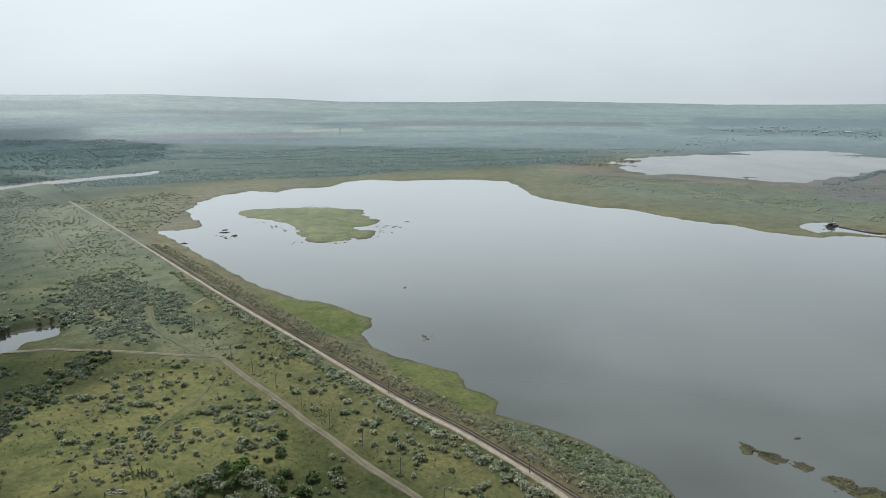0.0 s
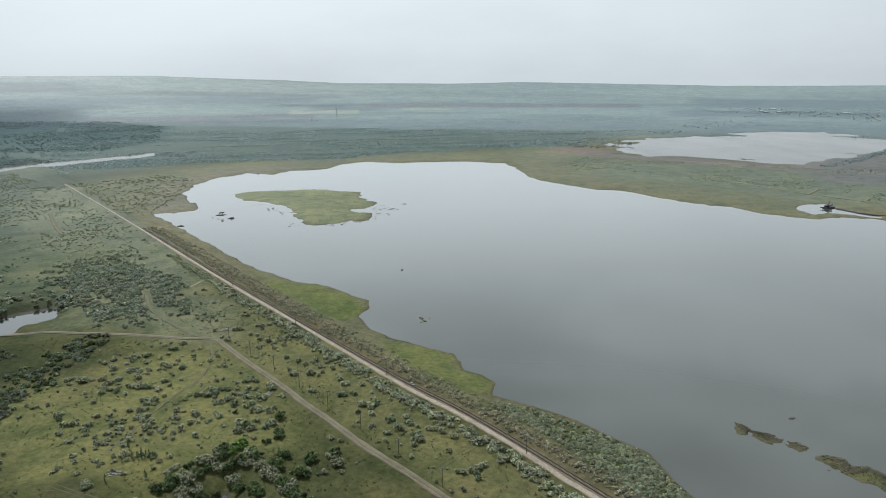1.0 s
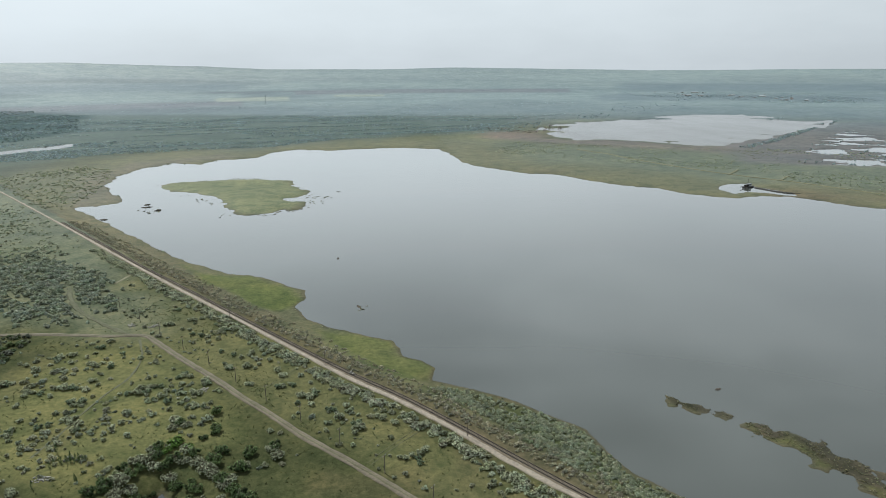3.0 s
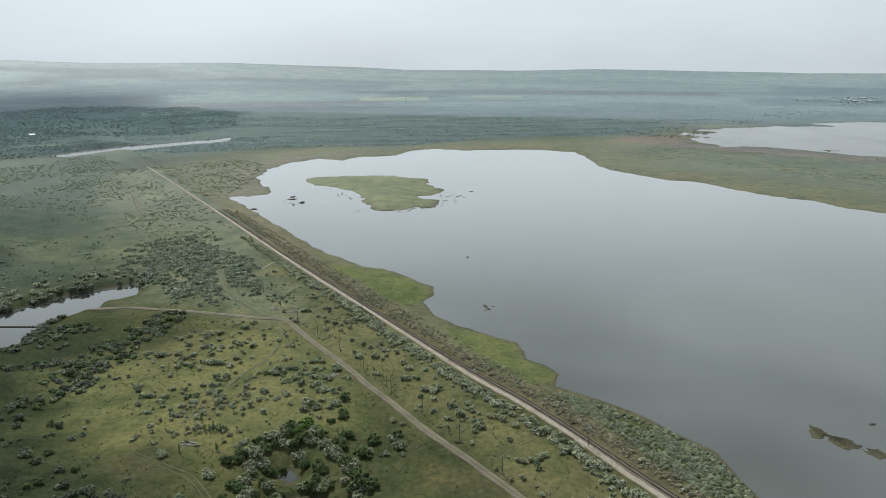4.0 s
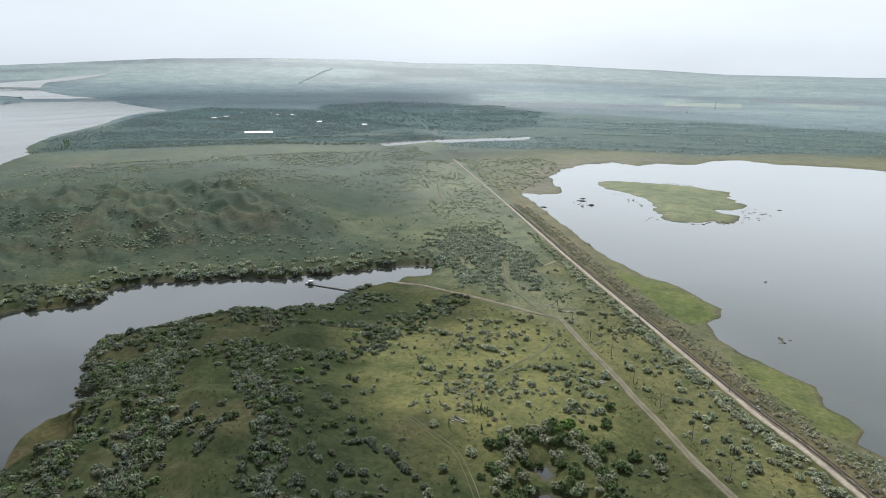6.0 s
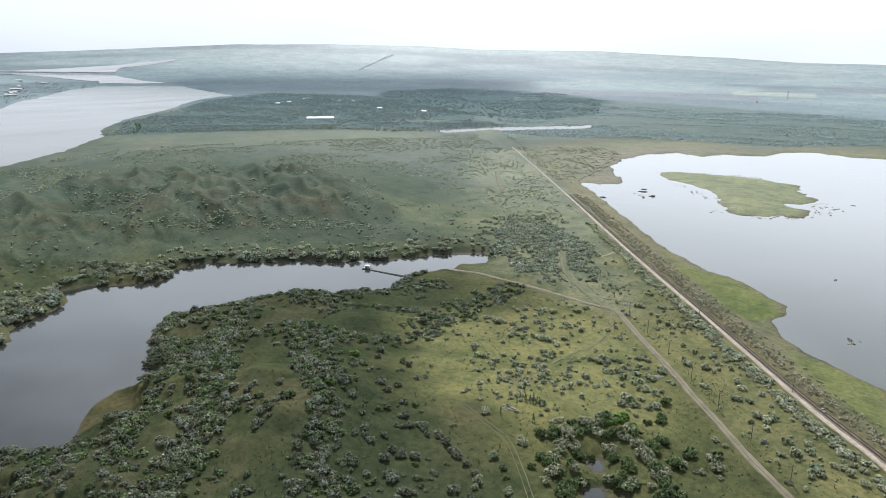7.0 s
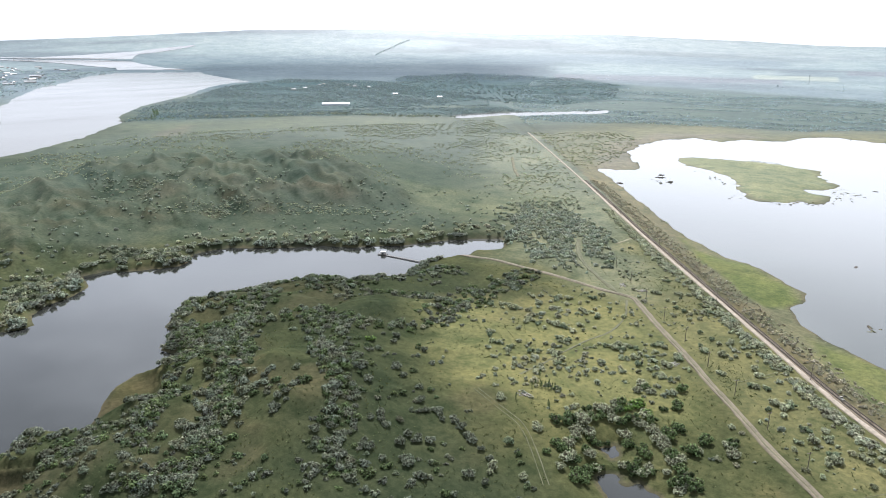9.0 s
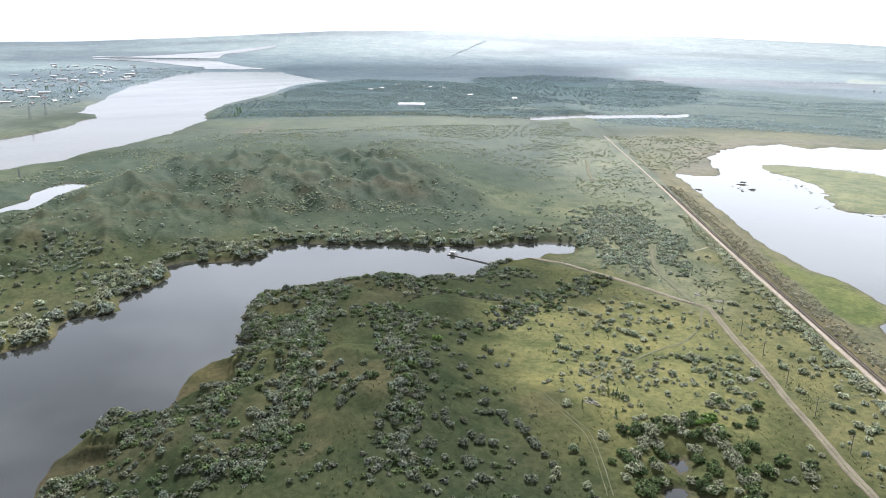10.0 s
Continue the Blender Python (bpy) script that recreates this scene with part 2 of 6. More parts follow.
# ---- light: a bright, thinly clouded sky with a soft sun ahead and to the left ----
SUN_BEARING, SUN_HEIGHT = 35.0, 48.0
world = bpy.data.worlds.new("world")
scene.world = world
world.use_nodes = True
wn, wl = world.node_tree.nodes, world.node_tree.links
wn.clear()
w_out, w_back = wn.new("ShaderNodeOutputWorld"), wn.new("ShaderNodeBackground")
w_sky = wn.new("ShaderNodeTexSky")
w_sky.sky_type, w_sky.sun_disc = "NISHITA", False
w_sky.sun_elevation, w_sky.sun_rotation = radians(SUN_HEIGHT), radians(-SUN_BEARING)
w_sky.dust_density, w_sky.air_density = 4.0, 1.0
w_scale = wn.new("ShaderNodeMixRGB")
w_scale.blend_type, w_scale.inputs[0].default_value = "MULTIPLY", 1.0
w_scale.inputs[2].default_value = (0.1, 0.1, 0.1, 1)
w_co, w_map = wn.new("ShaderNodeTexCoord"), wn.new("ShaderNodeMapping")
w_map.inputs["Scale"].default_value = (1.0, 1.0, 3.2)
w_noise, w_ramp, w_shade = wn.new("ShaderNodeTexNoise"), wn.new("ShaderNodeValToRGB"), wn.new("ShaderNodeValToRGB")
w_noise.inputs["Scale"].default_value, w_noise.inputs["Detail"].default_value, w_noise.inputs["Roughness"].default_value = 2.3, 7.0, 0.55
w_ramp.color_ramp.elements[0].position, w_ramp.color_ramp.elements[0].color = 0.28, (0.92, 0.92, 0.92, 1)
w_ramp.color_ramp.elements[1].position, w_ramp.color_ramp.elements[1].color = 0.55, (1, 1, 1, 1)
w_shade.color_ramp.elements[0].position, w_shade.color_ramp.elements[0].color = 0.32, (0.815, 0.85, 0.862, 1)
w_shade.color_ramp.elements[1].position, w_shade.color_ramp.elements[1].color = 0.62, (0.86, 0.89, 0.898, 1)
w_mix = wn.new("ShaderNodeMixRGB")
wl.new(w_co.outputs["Generated"], w_map.inputs["Vector"])
wl.new(w_map.outputs[0], w_noise.inputs["Vector"])
wl.new(w_noise.outputs[0], w_ramp.inputs[0])
wl.new(w_noise.outputs[0], w_shade.inputs[0])
wl.new(w_sky.outputs[0], w_scale.inputs[1])
wl.new(w_ramp.outputs[0], w_mix.inputs[0])
wl.new(w_scale.outputs[0], w_mix.inputs[1])
wl.new(w_shade.outputs[0], w_mix.inputs[2])
# brighter haze low over the land, greyer cloud overhead
w_xyz, w_band, w_tone = wn.new("ShaderNodeSeparateXYZ"), wn.new("ShaderNodeValToRGB"), wn.new("ShaderNodeMixRGB")
w_tone.blend_type, w_tone.inputs[0].default_value = "MULTIPLY", 1.0
w_band.color_ramp.elements[0].position, w_band.color_ramp.elements[0].color = 0.17, (1, 1.006, 1.0, 1)
w_band.color_ramp.elements[1].position, w_band.color_ramp.elements[1].color = 0.85, (0.20, 0.215, 0.24, 1)
w_low = w_band.color_ramp.elements.new(0.05)
w_low.color = (0.905, 0.912, 0.912, 1)
w_rim = w_band.color_ramp.elements.new(0.0)
w_rim.color = (0.81, 0.815, 0.82, 1)
w_mid = w_band.color_ramp.elements.new(0.55)
w_mid.color = (0.60, 0.62, 0.64, 1)
wl.new(w_co.outputs["Generated"], w_xyz.inputs[0])
wl.new(w_xyz.outputs["Z"], w_band.inputs[0])
wl.new(w_mix.outputs[0], w_tone.inputs[1])
wl.new(w_band.outputs[0], w_tone.inputs[2])
# heavier cloud patches above the low haze
w_far, w_patch, w_lift, w_cloud = wn.new("ShaderNodeTexNoise"), wn.new("ShaderNodeValToRGB"), wn.new("ShaderNodeMapRange"), wn.new("ShaderNodeMixRGB")
w_far.inputs["Scale"].default_value, w_far.inputs["Detail"].default_value, w_far.inputs["Roughness"].default_value = 2.6, 6.0, 0.5
w_patch.color_ramp.elements[0].position, w_patch.color_ramp.elements[0].color = 0.40, (0.66, 0.675, 0.70, 1)
w_patch.color_ramp.elements[1].position, w_patch.color_ramp.elements[1].color = 0.60, (1.24, 1.24, 1.23, 1)
w_lift.inputs["From Min"].default_value, w_lift.inputs["From Max"].default_value = 0.23, 0.44
w_cloud.blend_type = "MULTIPLY"
wl.new(w_map.outputs[0], w_far.inputs["Vector"])
wl.new(w_far.outputs[0], w_patch.inputs[0])
wl.new(w_xyz.outputs["Z"], w_lift.inputs["Value"])
wl.new(w_lift.outputs[0], w_cloud.inputs[0])
wl.new(w_tone.outputs[0], w_cloud.inputs[1])
wl.new(w_patch.outputs[0], w_cloud.inputs[2])
# the thin cloud glows round the hidden sun
w_dot, w_near, w_glow = wn.new("ShaderNodeVectorMath"), wn.new("ShaderNodeMapRange"), wn.new("ShaderNodeMixRGB")
w_dot.operation = "DOT_PRODUCT"
w_dot.inputs[1].default_value = (-math.sin(radians(SUN_BEARING)) * math.cos(radians(SUN_HEIGHT)), math.cos(radians(SUN_BEARING)) * math.cos(radians(SUN_HEIGHT)), math.sin(radians(SUN_HEIGHT)))
w_near.inputs["From Min"].default_value, w_near.inputs["From Max"].default_value = 0.50, 1.0
w_near.inputs["To Min"].default_value, w_near.inputs["To Max"].default_value = 1.0, 1.17
w_glow.blend_type, w_glow.inputs[0].default_value = "MULTIPLY", 1.0
wl.new(w_co.outputs["Generated"], w_dot.inputs[0])
wl.new(w_dot.outputs["Value"], w_near.inputs["Value"])
wl.new(w_cloud.outputs[0], w_glow.inputs[1])
wl.new(w_near.outputs[0], w_glow.inputs[2])
# the cloud is thicker towards the west and the east
w_west, w_bank = wn.new("ShaderNodeValToRGB"), wn.new("ShaderNodeMixRGB")
w_side = wn.new("ShaderNodeMapRange")
w_side.inputs["From Min"].default_value, w_side.inputs["From Max"].default_value = -1.0, 1.0
w_west.color_ramp.elements[0].position, w_west.color_ramp.elements[0].color = 0.05, (0.88, 0.89, 0.90, 1)
w_west.color_ramp.elements[1].position, w_west.color_ramp.elements[1].color = 0.28, (1, 1, 1, 1)
for place, tone in ((0.60, 1.0), (0.82, 0.86)):
    w_east = w_west.color_ramp.elements.new(place)
    w_east.color = (tone, tone, tone, 1)
w_bank.blend_type, w_bank.inputs[0].default_value = "MULTIPLY", 1.0
wl.new(w_xyz.outputs["X"], w_side.inputs["Value"])
wl.new(w_side.outputs[0], w_west.inputs[0])
wl.new(w_glow.outputs[0], w_bank.inputs[1])
wl.new(w_west.outputs[0], w_bank.inputs[2])
wl.new(w_bank.outputs[0], w_back.inputs[0])
w_back.inputs[1].default_value = 1.0
wl.new(w_back.outputs[0], w_out.inputs[0])

sun_data = bpy.data.lights.new("sun", "SUN")
sun_data.energy, sun_data.angle, sun_data.color = 4.9, radians(1.5), (1.0, 0.96, 0.89)
sun = new("sun", sun_data)
sun_from = Vector((-math.sin(radians(SUN_BEARING)) * math.cos(radians(SUN_HEIGHT)), math.cos(radians(SUN_BEARING)) * math.cos(radians(SUN_HEIGHT)),
                   math.sin(radians(SUN_HEIGHT))))
sun.matrix_world = look(sun_from * 500, (0, 0, 0))


# ---- materials ----
def material(name, rough=0.8, spec=0.5):
    m = bpy.data.materials.new(name)
    m.use_nodes = True
    b = m.node_tree.nodes["Principled BSDF"]
    b.inputs["Roughness"].default_value, b.inputs["Specular IOR Level"].default_value = rough, spec
    return m, m.node_tree.nodes, m.node_tree.links, b


def noise_node(n, l, scale, detail=4.0, vector=None, rough=0.55):
    t = n.new("ShaderNodeTexNoise")
    t.inputs["Scale"].default_value, t.inputs["Detail"].default_value, t.inputs["Roughness"].default_value = scale, detail, rough
    if vector is not None:
        l.new(vector, t.inputs["Vector"])
    return t.outputs[0]


def ramp_node(n, l, source, stops):
    t = n.new("ShaderNodeValToRGB")
    while len(t.color_ramp.elements) < len(stops):
        t.color_ramp.elements.new(0.5)
    for e, (p, c) in zip(t.color_ramp.elements, stops):
        e.position, e.color = p, (*c, 1) if len(c) == 3 else c
    l.new(source, t.inputs[0])
    return t.outputs[0]


def mix_node(n, l, a, b, fac, mode="MIX"):
    t = n.new("ShaderNodeMixRGB")
    t.blend_type = mode
    for k, v in ((0, fac), (1, a), (2, b)):
        if isinstance(v, (int, float)):
            t.inputs[k].default_value = v
        elif isinstance(v, tuple):
            t.inputs[k].default_value = (*v, 1)
        else:
            l.new(v, t.inputs[k])
    return t.outputs[0]


def bump_node(n, l, source, strength, distance, shader):
    t = n.new("ShaderNodeBump")
    t.inputs["Strength"].default_value, t.inputs["Distance"].default_value = strength, distance
    l.new(source, t.inputs["Height"])
    l.new(t.outputs[0], shader.inputs["Normal"])


def place_node(n):
    return n.new("ShaderNodeNewGeometry").outputs["Position"]


def plain(name, colour, rough=0.7, scale=0.5, vary=0.25, bump=0.0, metal=0.0):
    """A surface of one colour with patches and grain at two sizes."""
    m, n, l, b = material(name, rough)
    p = place_node(n)
    a, c = noise_node(n, l, scale, 5, p), noise_node(n, l, scale * 9, 3, p)
    low, high = tuple(v * (1 - vary) for v in colour), tuple(min(1, v * (1 + vary)) for v in colour)
    col = ramp_node(n, l, a, [(0.3, low), (0.7, high)])
    grain = ramp_node(n, l, c, [(0.3, (0.8, 0.8, 0.8)), (0.7, (1.15, 1.15, 1.15))])
    l.new(mix_node(n, l, col, grain, 1.0, "MULTIPLY"), b.inputs["Base Color"])
    b.inputs["Metallic"].default_value = metal
    if bump:
        bump_node(n, l, c, 0.6, bump, b)
    return m


def ground_material():
    m, n, l, b = material("land", 0.55, 0.5)
    p = place_node(n)
    base = n.new("ShaderNodeAttribute")
    base.attribute_name = "soil"
    wide, mid, fine, grain = noise_node(n, l, 0.012, 5, p), noise_node(n, l, 0.07, 6, p), noise_node(n, l, 0.45, 5, p, 0.65), noise_node(n, l, 2.2, 4, p, 0.7)
    col = base.outputs["Color"]
    col = mix_node(n, l, col, ramp_node(n, l, wide, [(0.3, (0.80, 0.84, 0.86)), (0.7, (1.18, 1.13, 1.07))]), 1.0, "MULTIPLY")
    col = mix_node(n, l, col, ramp_node(n, l, mid, [(0.32, (0.66, 0.74, 0.72)), (0.5, (1, 1, 1)), (0.72, (1.24, 1.17, 1.12))]), 1.0, "MULTIPLY")
    col = mix_node(n, l, col, ramp_node(n, l, fine, [(0.32, (0.66, 0.72, 0.66)), (0.68, (1.30, 1.24, 1.18))]), 0.95, "MULTIPLY")
    col = mix_node(n, l, col, ramp_node(n, l, grain, [(0.32, (0.66, 0.7, 0.66)), (0.68, (1.32, 1.28, 1.24))]), 0.8, "MULTIPLY")
    l.new(col, b.inputs["Base Color"])
    b.inputs["IOR"].default_value = 1.16
    # bluish gloss that grows with distance stands in for haze
    b.inputs["Specular Tint"].default_value = (0.74, 0.90, 1.0, 1)
    glossy = n.new("ShaderNodeAttribute")
    glossy.attribute_name = "haze_gloss"
    l.new(glossy.outputs["Fac"], b.inputs["Specular IOR Level"])
    bump_node(n, l, mix_node(n, l, fine, grain, 0.4), 0.35, 0.3, b)
    return m


def water_material(name, mud, rough=0.05, ripple=0.03, coat=1.0, ior=1.333):
    m, n, l, b = material(name, rough)
    p = place_node(n)
    stretch = n.new("ShaderNodeMapping")
    stretch.inputs["Rotation"].default_value, stretch.inputs["Scale"].default_value = (0, 0, 0.6), (1.0, 0.35, 1.0)
    l.new(p, stretch.inputs["Vector"])
    wide = noise_node(n, l, 0.006, 4, stretch.outputs[0])
    l.new(mix_node(n, l, tuple(v * 0.85 for v in mud), tuple(v * 1.15 for v in mud), wide), b.inputs["Base Color"])
    b.inputs["IOR"].default_value = ior
    b.inputs["Coat Weight"].default_value = coat
    b.inputs["Specular IOR Level"].default_value = 0.5 * coat
    b.inputs["Coat Roughness"].default_value = rough
    b.inputs["Coat IOR"].default_value = ior
    waves = noise_node(n, l, 0.5, 3, stretch.outputs[0])
    rough_map = ramp_node(n, l, noise_node(n, l, 0.01, 4, stretch.outputs[0]), [(0.35, (rough * 0.8,) * 3), (0.65, (rough * 1.4,) * 3)])
    l.new(rough_map, b.inputs["Roughness"])
    bump_node(n, l, waves, ripple, 0.3, b)
    return m


def leaf_material(name, dark, pale, gloss=0.35, thin_share=0.25):
    m, n, l, b = material(name, 0.6, gloss)
    geo = n.new("ShaderNodeNewGeometry")
    tint = n.new("ShaderNodeAttribute")
    tint.attribute_name = "tint"
    leaf = mix_node(n, l, dark, pale, geo.outputs["Random Per Island"])
    col = mix_node(n, l, leaf, tint.outputs["Color"], 1.0, "MULTIPLY")
    l.new(col, b.inputs["Base Color"])
    b.inputs["IOR"].default_value = 1.25
    thin = n.new("ShaderNodeBsdfTranslucent")
    l.new(col, thin.inputs["Color"])
    add = n.new("ShaderNodeMixShader")
    add.inputs[0].default_value = thin_share
    l.new(b.outputs[0], add.inputs[1])
    l.new(thin.outputs[0], add.inputs[2])
    l.new(add.outputs[0], n["Material Output"].inputs["Surface"])
    return m


def dirt_material(name, low, high, scale=0.6):
    m, n, l, b = material(name, 0.9, 0.3)
    p = place_node(n)
    a, c, d = noise_node(n, l, scale * 0.3, 5, p), noise_node(n, l, scale * 2, 5, p), noise_node(n, l, scale * 9, 3, p)
    col = ramp_node(n, l, a, [(0.3, low), (0.7, high)])
    col = mix_node(n, l, col, ramp_node(n, l, c, [(0.3, (0.72, 0.74, 0.72)), (0.7, (1.2, 1.18, 1.15))]), 1.0, "MULTIPLY")
    l.new(mix_node(n, l, col, ramp_node(n, l, d, [(0.3, (0.85,) * 3), (0.7, (1.12,) * 3)]), 1.0, "MULTIPLY"), b.inputs["Base Color"])
    bump_node(n, l, c, 0.6, 0.15, b)
    return m


LAND = ground_material()
LAKE_WATER = water_material("silty_water", (0.078, 0.085, 0.076), 0.05, 0.012, 0.9, 1.36)
RIVER_WATER = water_material("far_water", (0.098, 0.096, 0.086), 0.12, 0.006, 0.25)
DARK_WATER = water_material("still_water", (0.028, 0.030, 0.027), 0.03, 0.010)
SILVER_LEAF = leaf_material("silver_leaf", (0.32, 0.35, 0.23), (0.53, 0.56, 0.41), gloss=0.1, thin_share=0.25)
GREEN_LEAF = leaf_material("green_leaf", (0.065, 0.10, 0.045), (0.20, 0.26, 0.12), gloss=0.2)
# silver leaf darkened in its colour for the cloud shade on the slope
SLOPE_SHADE_LEAF = leaf_material("slope_shade_leaf", (0.13, 0.155, 0.105), (0.29, 0.32, 0.24), gloss=0.1, thin_share=0.2)
VERGE_LEAF = leaf_material("verge_leaf", (0.22, 0.21, 0.145), (0.46, 0.445, 0.32))
SEDGE_LEAF = leaf_material("sedge_leaf", (0.12, 0.12, 0.07), (0.27, 0.26, 0.165))
REED_LEAF = leaf_material("reed_leaf", (0.17, 0.19, 0.11), (0.46, 0.48, 0.33))
# far leaves paled and blued in the base colour to imitate haze
HAZED_WOODS_LEAF = leaf_material("hazed_woods_leaf", (0.26, 0.34, 0.35), (0.45, 0.53, 0.54), thin_share=0.7)
HAZED_DARK_WOODS_LEAF = leaf_material("hazed_dark_woods_leaf", (0.15, 0.205, 0.21), (0.30, 0.365, 0.365), thin_share=0.65)
THICKET_LEAF = leaf_material("thicket_leaf", (0.22, 0.25, 0.16), (0.50, 0.54, 0.40), thin_share=0.4)
BARK = plain("bark", (0.09, 0.07, 0.055), 0.9, 3.0, 0.3, 0.02)
PALE_DIRT = dirt_material("pale_track_dirt", (0.235, 0.20, 0.16), (0.335, 0.295, 0.24))
GREY_DIRT = dirt_material("grey_road_dirt", (0.118, 0.102, 0.072), (0.185, 0.16, 0.118))
WORN_GRASS = dirt_material("worn_grass", (0.078, 0.083, 0.044), (0.110, 0.112, 0.064))
RUT_DIRT = dirt_material("grassy_rut_dirt", (0.09, 0.088, 0.05), (0.15, 0.14, 0.085))
PATH_DIRT = dirt_material("trodden_dry_grass", (0.15, 0.145, 0.085), (0.22, 0.21, 0.135))
BALLAST = dirt_material("ballast", (0.17, 0.14, 0.10), (0.25, 0.21, 0.155), 2.0)
RAIL_STEEL = plain("rusty_rail_steel", (0.03, 0.024, 0.02), 0.75, 1.0, 0.3, 0, 0.6)
SLEEPER = plain("sleeper", (0.15, 0.125, 0.092), 0.85, 2.0, 0.3)
POLE_WOOD = plain("weathered_pole_wood", (0.13, 0.11, 0.09), 0.85, 1.0, 0.3)
WHITE_PANEL = plain("white_panel", (0.52, 0.54, 0.55), 0.4, 0.1, 0.06)
WHITE_WALL = plain("pale_render", (0.38, 0.37, 0.34), 0.8, 0.15, 0.2)
ROOF_PALE = plain("pale_sheet_roof", (0.50, 0.51, 0.52), 0.5, 0.2, 0.12)
ROOF_GREY = plain("grey_sheet_roof", (0.32, 0.33, 0.34), 0.5, 0.2, 0.25)
ROOF_RED = plain("rusty_tile_roof", (0.22, 0.18, 0.165), 0.7, 0.2, 0.25)
RUBBLE = plain("pale_rubble", (0.27, 0.26, 0.23), 0.9, 0.8, 0.3, 0.05)
MAST_STEEL = plain("grey_mast_steel", (0.22, 0.23, 0.24), 0.6, 0.5, 0.2, 0, 0.5)
DARK_MUD = dirt_material("wet_mud", (0.045, 0.04, 0.035), (0.12, 0.105, 0.085), 0.4)
DARK_WOOD = plain("wet_dark_wood", (0.055, 0.05, 0.045), 0.7, 1.0, 0.35)
GLASS_DARK = plain("dim_window_glass", (0.05, 0.06, 0.07), 0.1, 0.5, 0.2)
CLAY = dirt_material("bare_clay", (0.17, 0.14, 0.11), (0.27, 0.225, 0.185), 0.8)


# ---- the land: one sheet from under the camera to the horizon ----
def mesh_from(name, verts, faces, sides):
    """A mesh from arrays: verts n x 3, faces m x sides."""
    me = bpy.data.meshes.new(name)
    verts, faces = np.asarray(verts, np.float32), np.asarray(faces, np.int32)
    me.vertices.add(len(verts))
    me.vertices.foreach_set("co", verts.ravel())
    me.loops.add(faces.size)
    me.loops.foreach_set("vertex_index", faces.ravel())
    me.polygons.add(len(faces))
    me.polygons.foreach_set("loop_start", np.arange(0, faces.size, sides, dtype=np.int32))
    me.polygons.foreach_set("loop_total", np.full(len(faces), sides, np.int32))
    me.update(calc_edges=True)
    return me


def tint_layer(me, name, colours):
    layer = me.attributes.new(name, "FLOAT_COLOR", "POINT")
    layer.data.foreach_set("color", np.c_[colours, np.ones(len(colours))].astype(np.float32).ravel())


bearings = np.concatenate([np.arange(-180, -44, 4.0), np.arange(-44, 78, 0.155), np.arange(78, 180, 4.0)])
dips = np.concatenate([np.arange(80, 36, -4.0), np.arange(36, 9, -0.095), np.arange(9, 4, -0.05), np.arange(4, 2.49, -0.095)])
reaches = np.concatenate([[0.0], EYE_Z / np.tan(np.radians(dips)), np.linspace(3010, 4850, 40)])
AZ, RR = np.meshgrid(np.radians(bearings), reaches)
GX, GY = -np.sin(AZ) * RR, np.cos(AZ) * RR
GAP = water_gap(GX, GY)
GZ = height(GX, GY, GAP)
rows, cols = GX.shape
index = np.arange(rows * cols).reshape(rows, cols)
nxt = np.roll(index, -1, axis=1)
quads = np.stack([index[:-1], index[1:], nxt[1:], nxt[:-1]], -1).reshape(-1, 4)
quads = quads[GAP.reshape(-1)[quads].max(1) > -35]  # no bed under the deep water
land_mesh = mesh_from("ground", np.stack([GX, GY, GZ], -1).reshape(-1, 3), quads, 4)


def paint(colours, mask, colour):
    return colours * (1 - mask[..., None]) + np.array(colour) * mask[..., None]


def zone(pts, soft, x=None, y=None):
    """1 within an outline, fading to 0 over soft metres."""
    x, y = (GX, GY) if x is None else (x, y)
    d = signed(x, y, pts) + (value_noise(x, y, soft * 1.5 + 4, 61) - 0.5) * soft * 1.6
    return step(soft, -soft, d)


MARSH_LONG = [(-134, 468), (-109, 438), (-80, 431), (-52, 404), (-43, 384), (-47, 372), (-54, 364), (-67, 368), (-83, 390), (-110, 426)]
MARSH_NEAR = [(-34, 334), (-16, 326), (6, 312), (9, 296), (22, 285), (23, 273), (9, 266), (-5, 283), (-21, 307)]
MEADOW = [(-196, 250), (-150, 300), (-112, 318), (-70, 262), (-58, 225), (-95, 205), (-135, 200), (-160, 215)]
GRASS, DRY, LUSH, SCRUB, OLIVE, BARE = (0.077, 0.083, 0.040), (0.147, 0.150, 0.072), (0.112, 0.132, 0.050), (0.024, 0.034, 0.020), (0.128, 0.130, 0.084), (0.12, 0.097, 0.066)
range_ = np.hypot(GX, GY)
soil = np.zeros((rows, cols, 3)) + GRASS
patchy = value_noise(GX, GY, 120, 71, 4)
soil = paint(soil, step(0.5, 0.7, patchy) * 0.6, DRY)
MIDLAND = [(-1500, 100), (-1300, 800), (-700, 1350), (-250, 760), (-180, 520), (-300, 400), (-480, 300), (-600, 60)]
# mid-distance soil greyed and blued, haze put into the colour
soil = paint(soil, zone(MIDLAND, 40) * 0.75, (0.076, 0.099, 0.080))
soil = paint(soil, step(0.5, 0.3, patchy) * 0.5, SCRUB)
SHADED_SLOPE = [(-291, 184), (-288, 222), (-272, 266), (-227, 274), (-223, 310), (-180, 300), (-175, 244), (-150, 215), (-106, 183), (-60, 150), (-150, 20), (-210, 45), (-250, 140)]
HAZED_PLAIN = [(-704, 194), (-892, 494), (-611, 989), (-418, 787), (-250, 500), (-240, 405), (-383, 246), (-480, 60), (-600, 60)]
# cloud shade on this slope is put into the soil colour
soil = paint(soil, zone(SHADED_SLOPE, 28) * 0.8, (0.033, 0.044, 0.026))
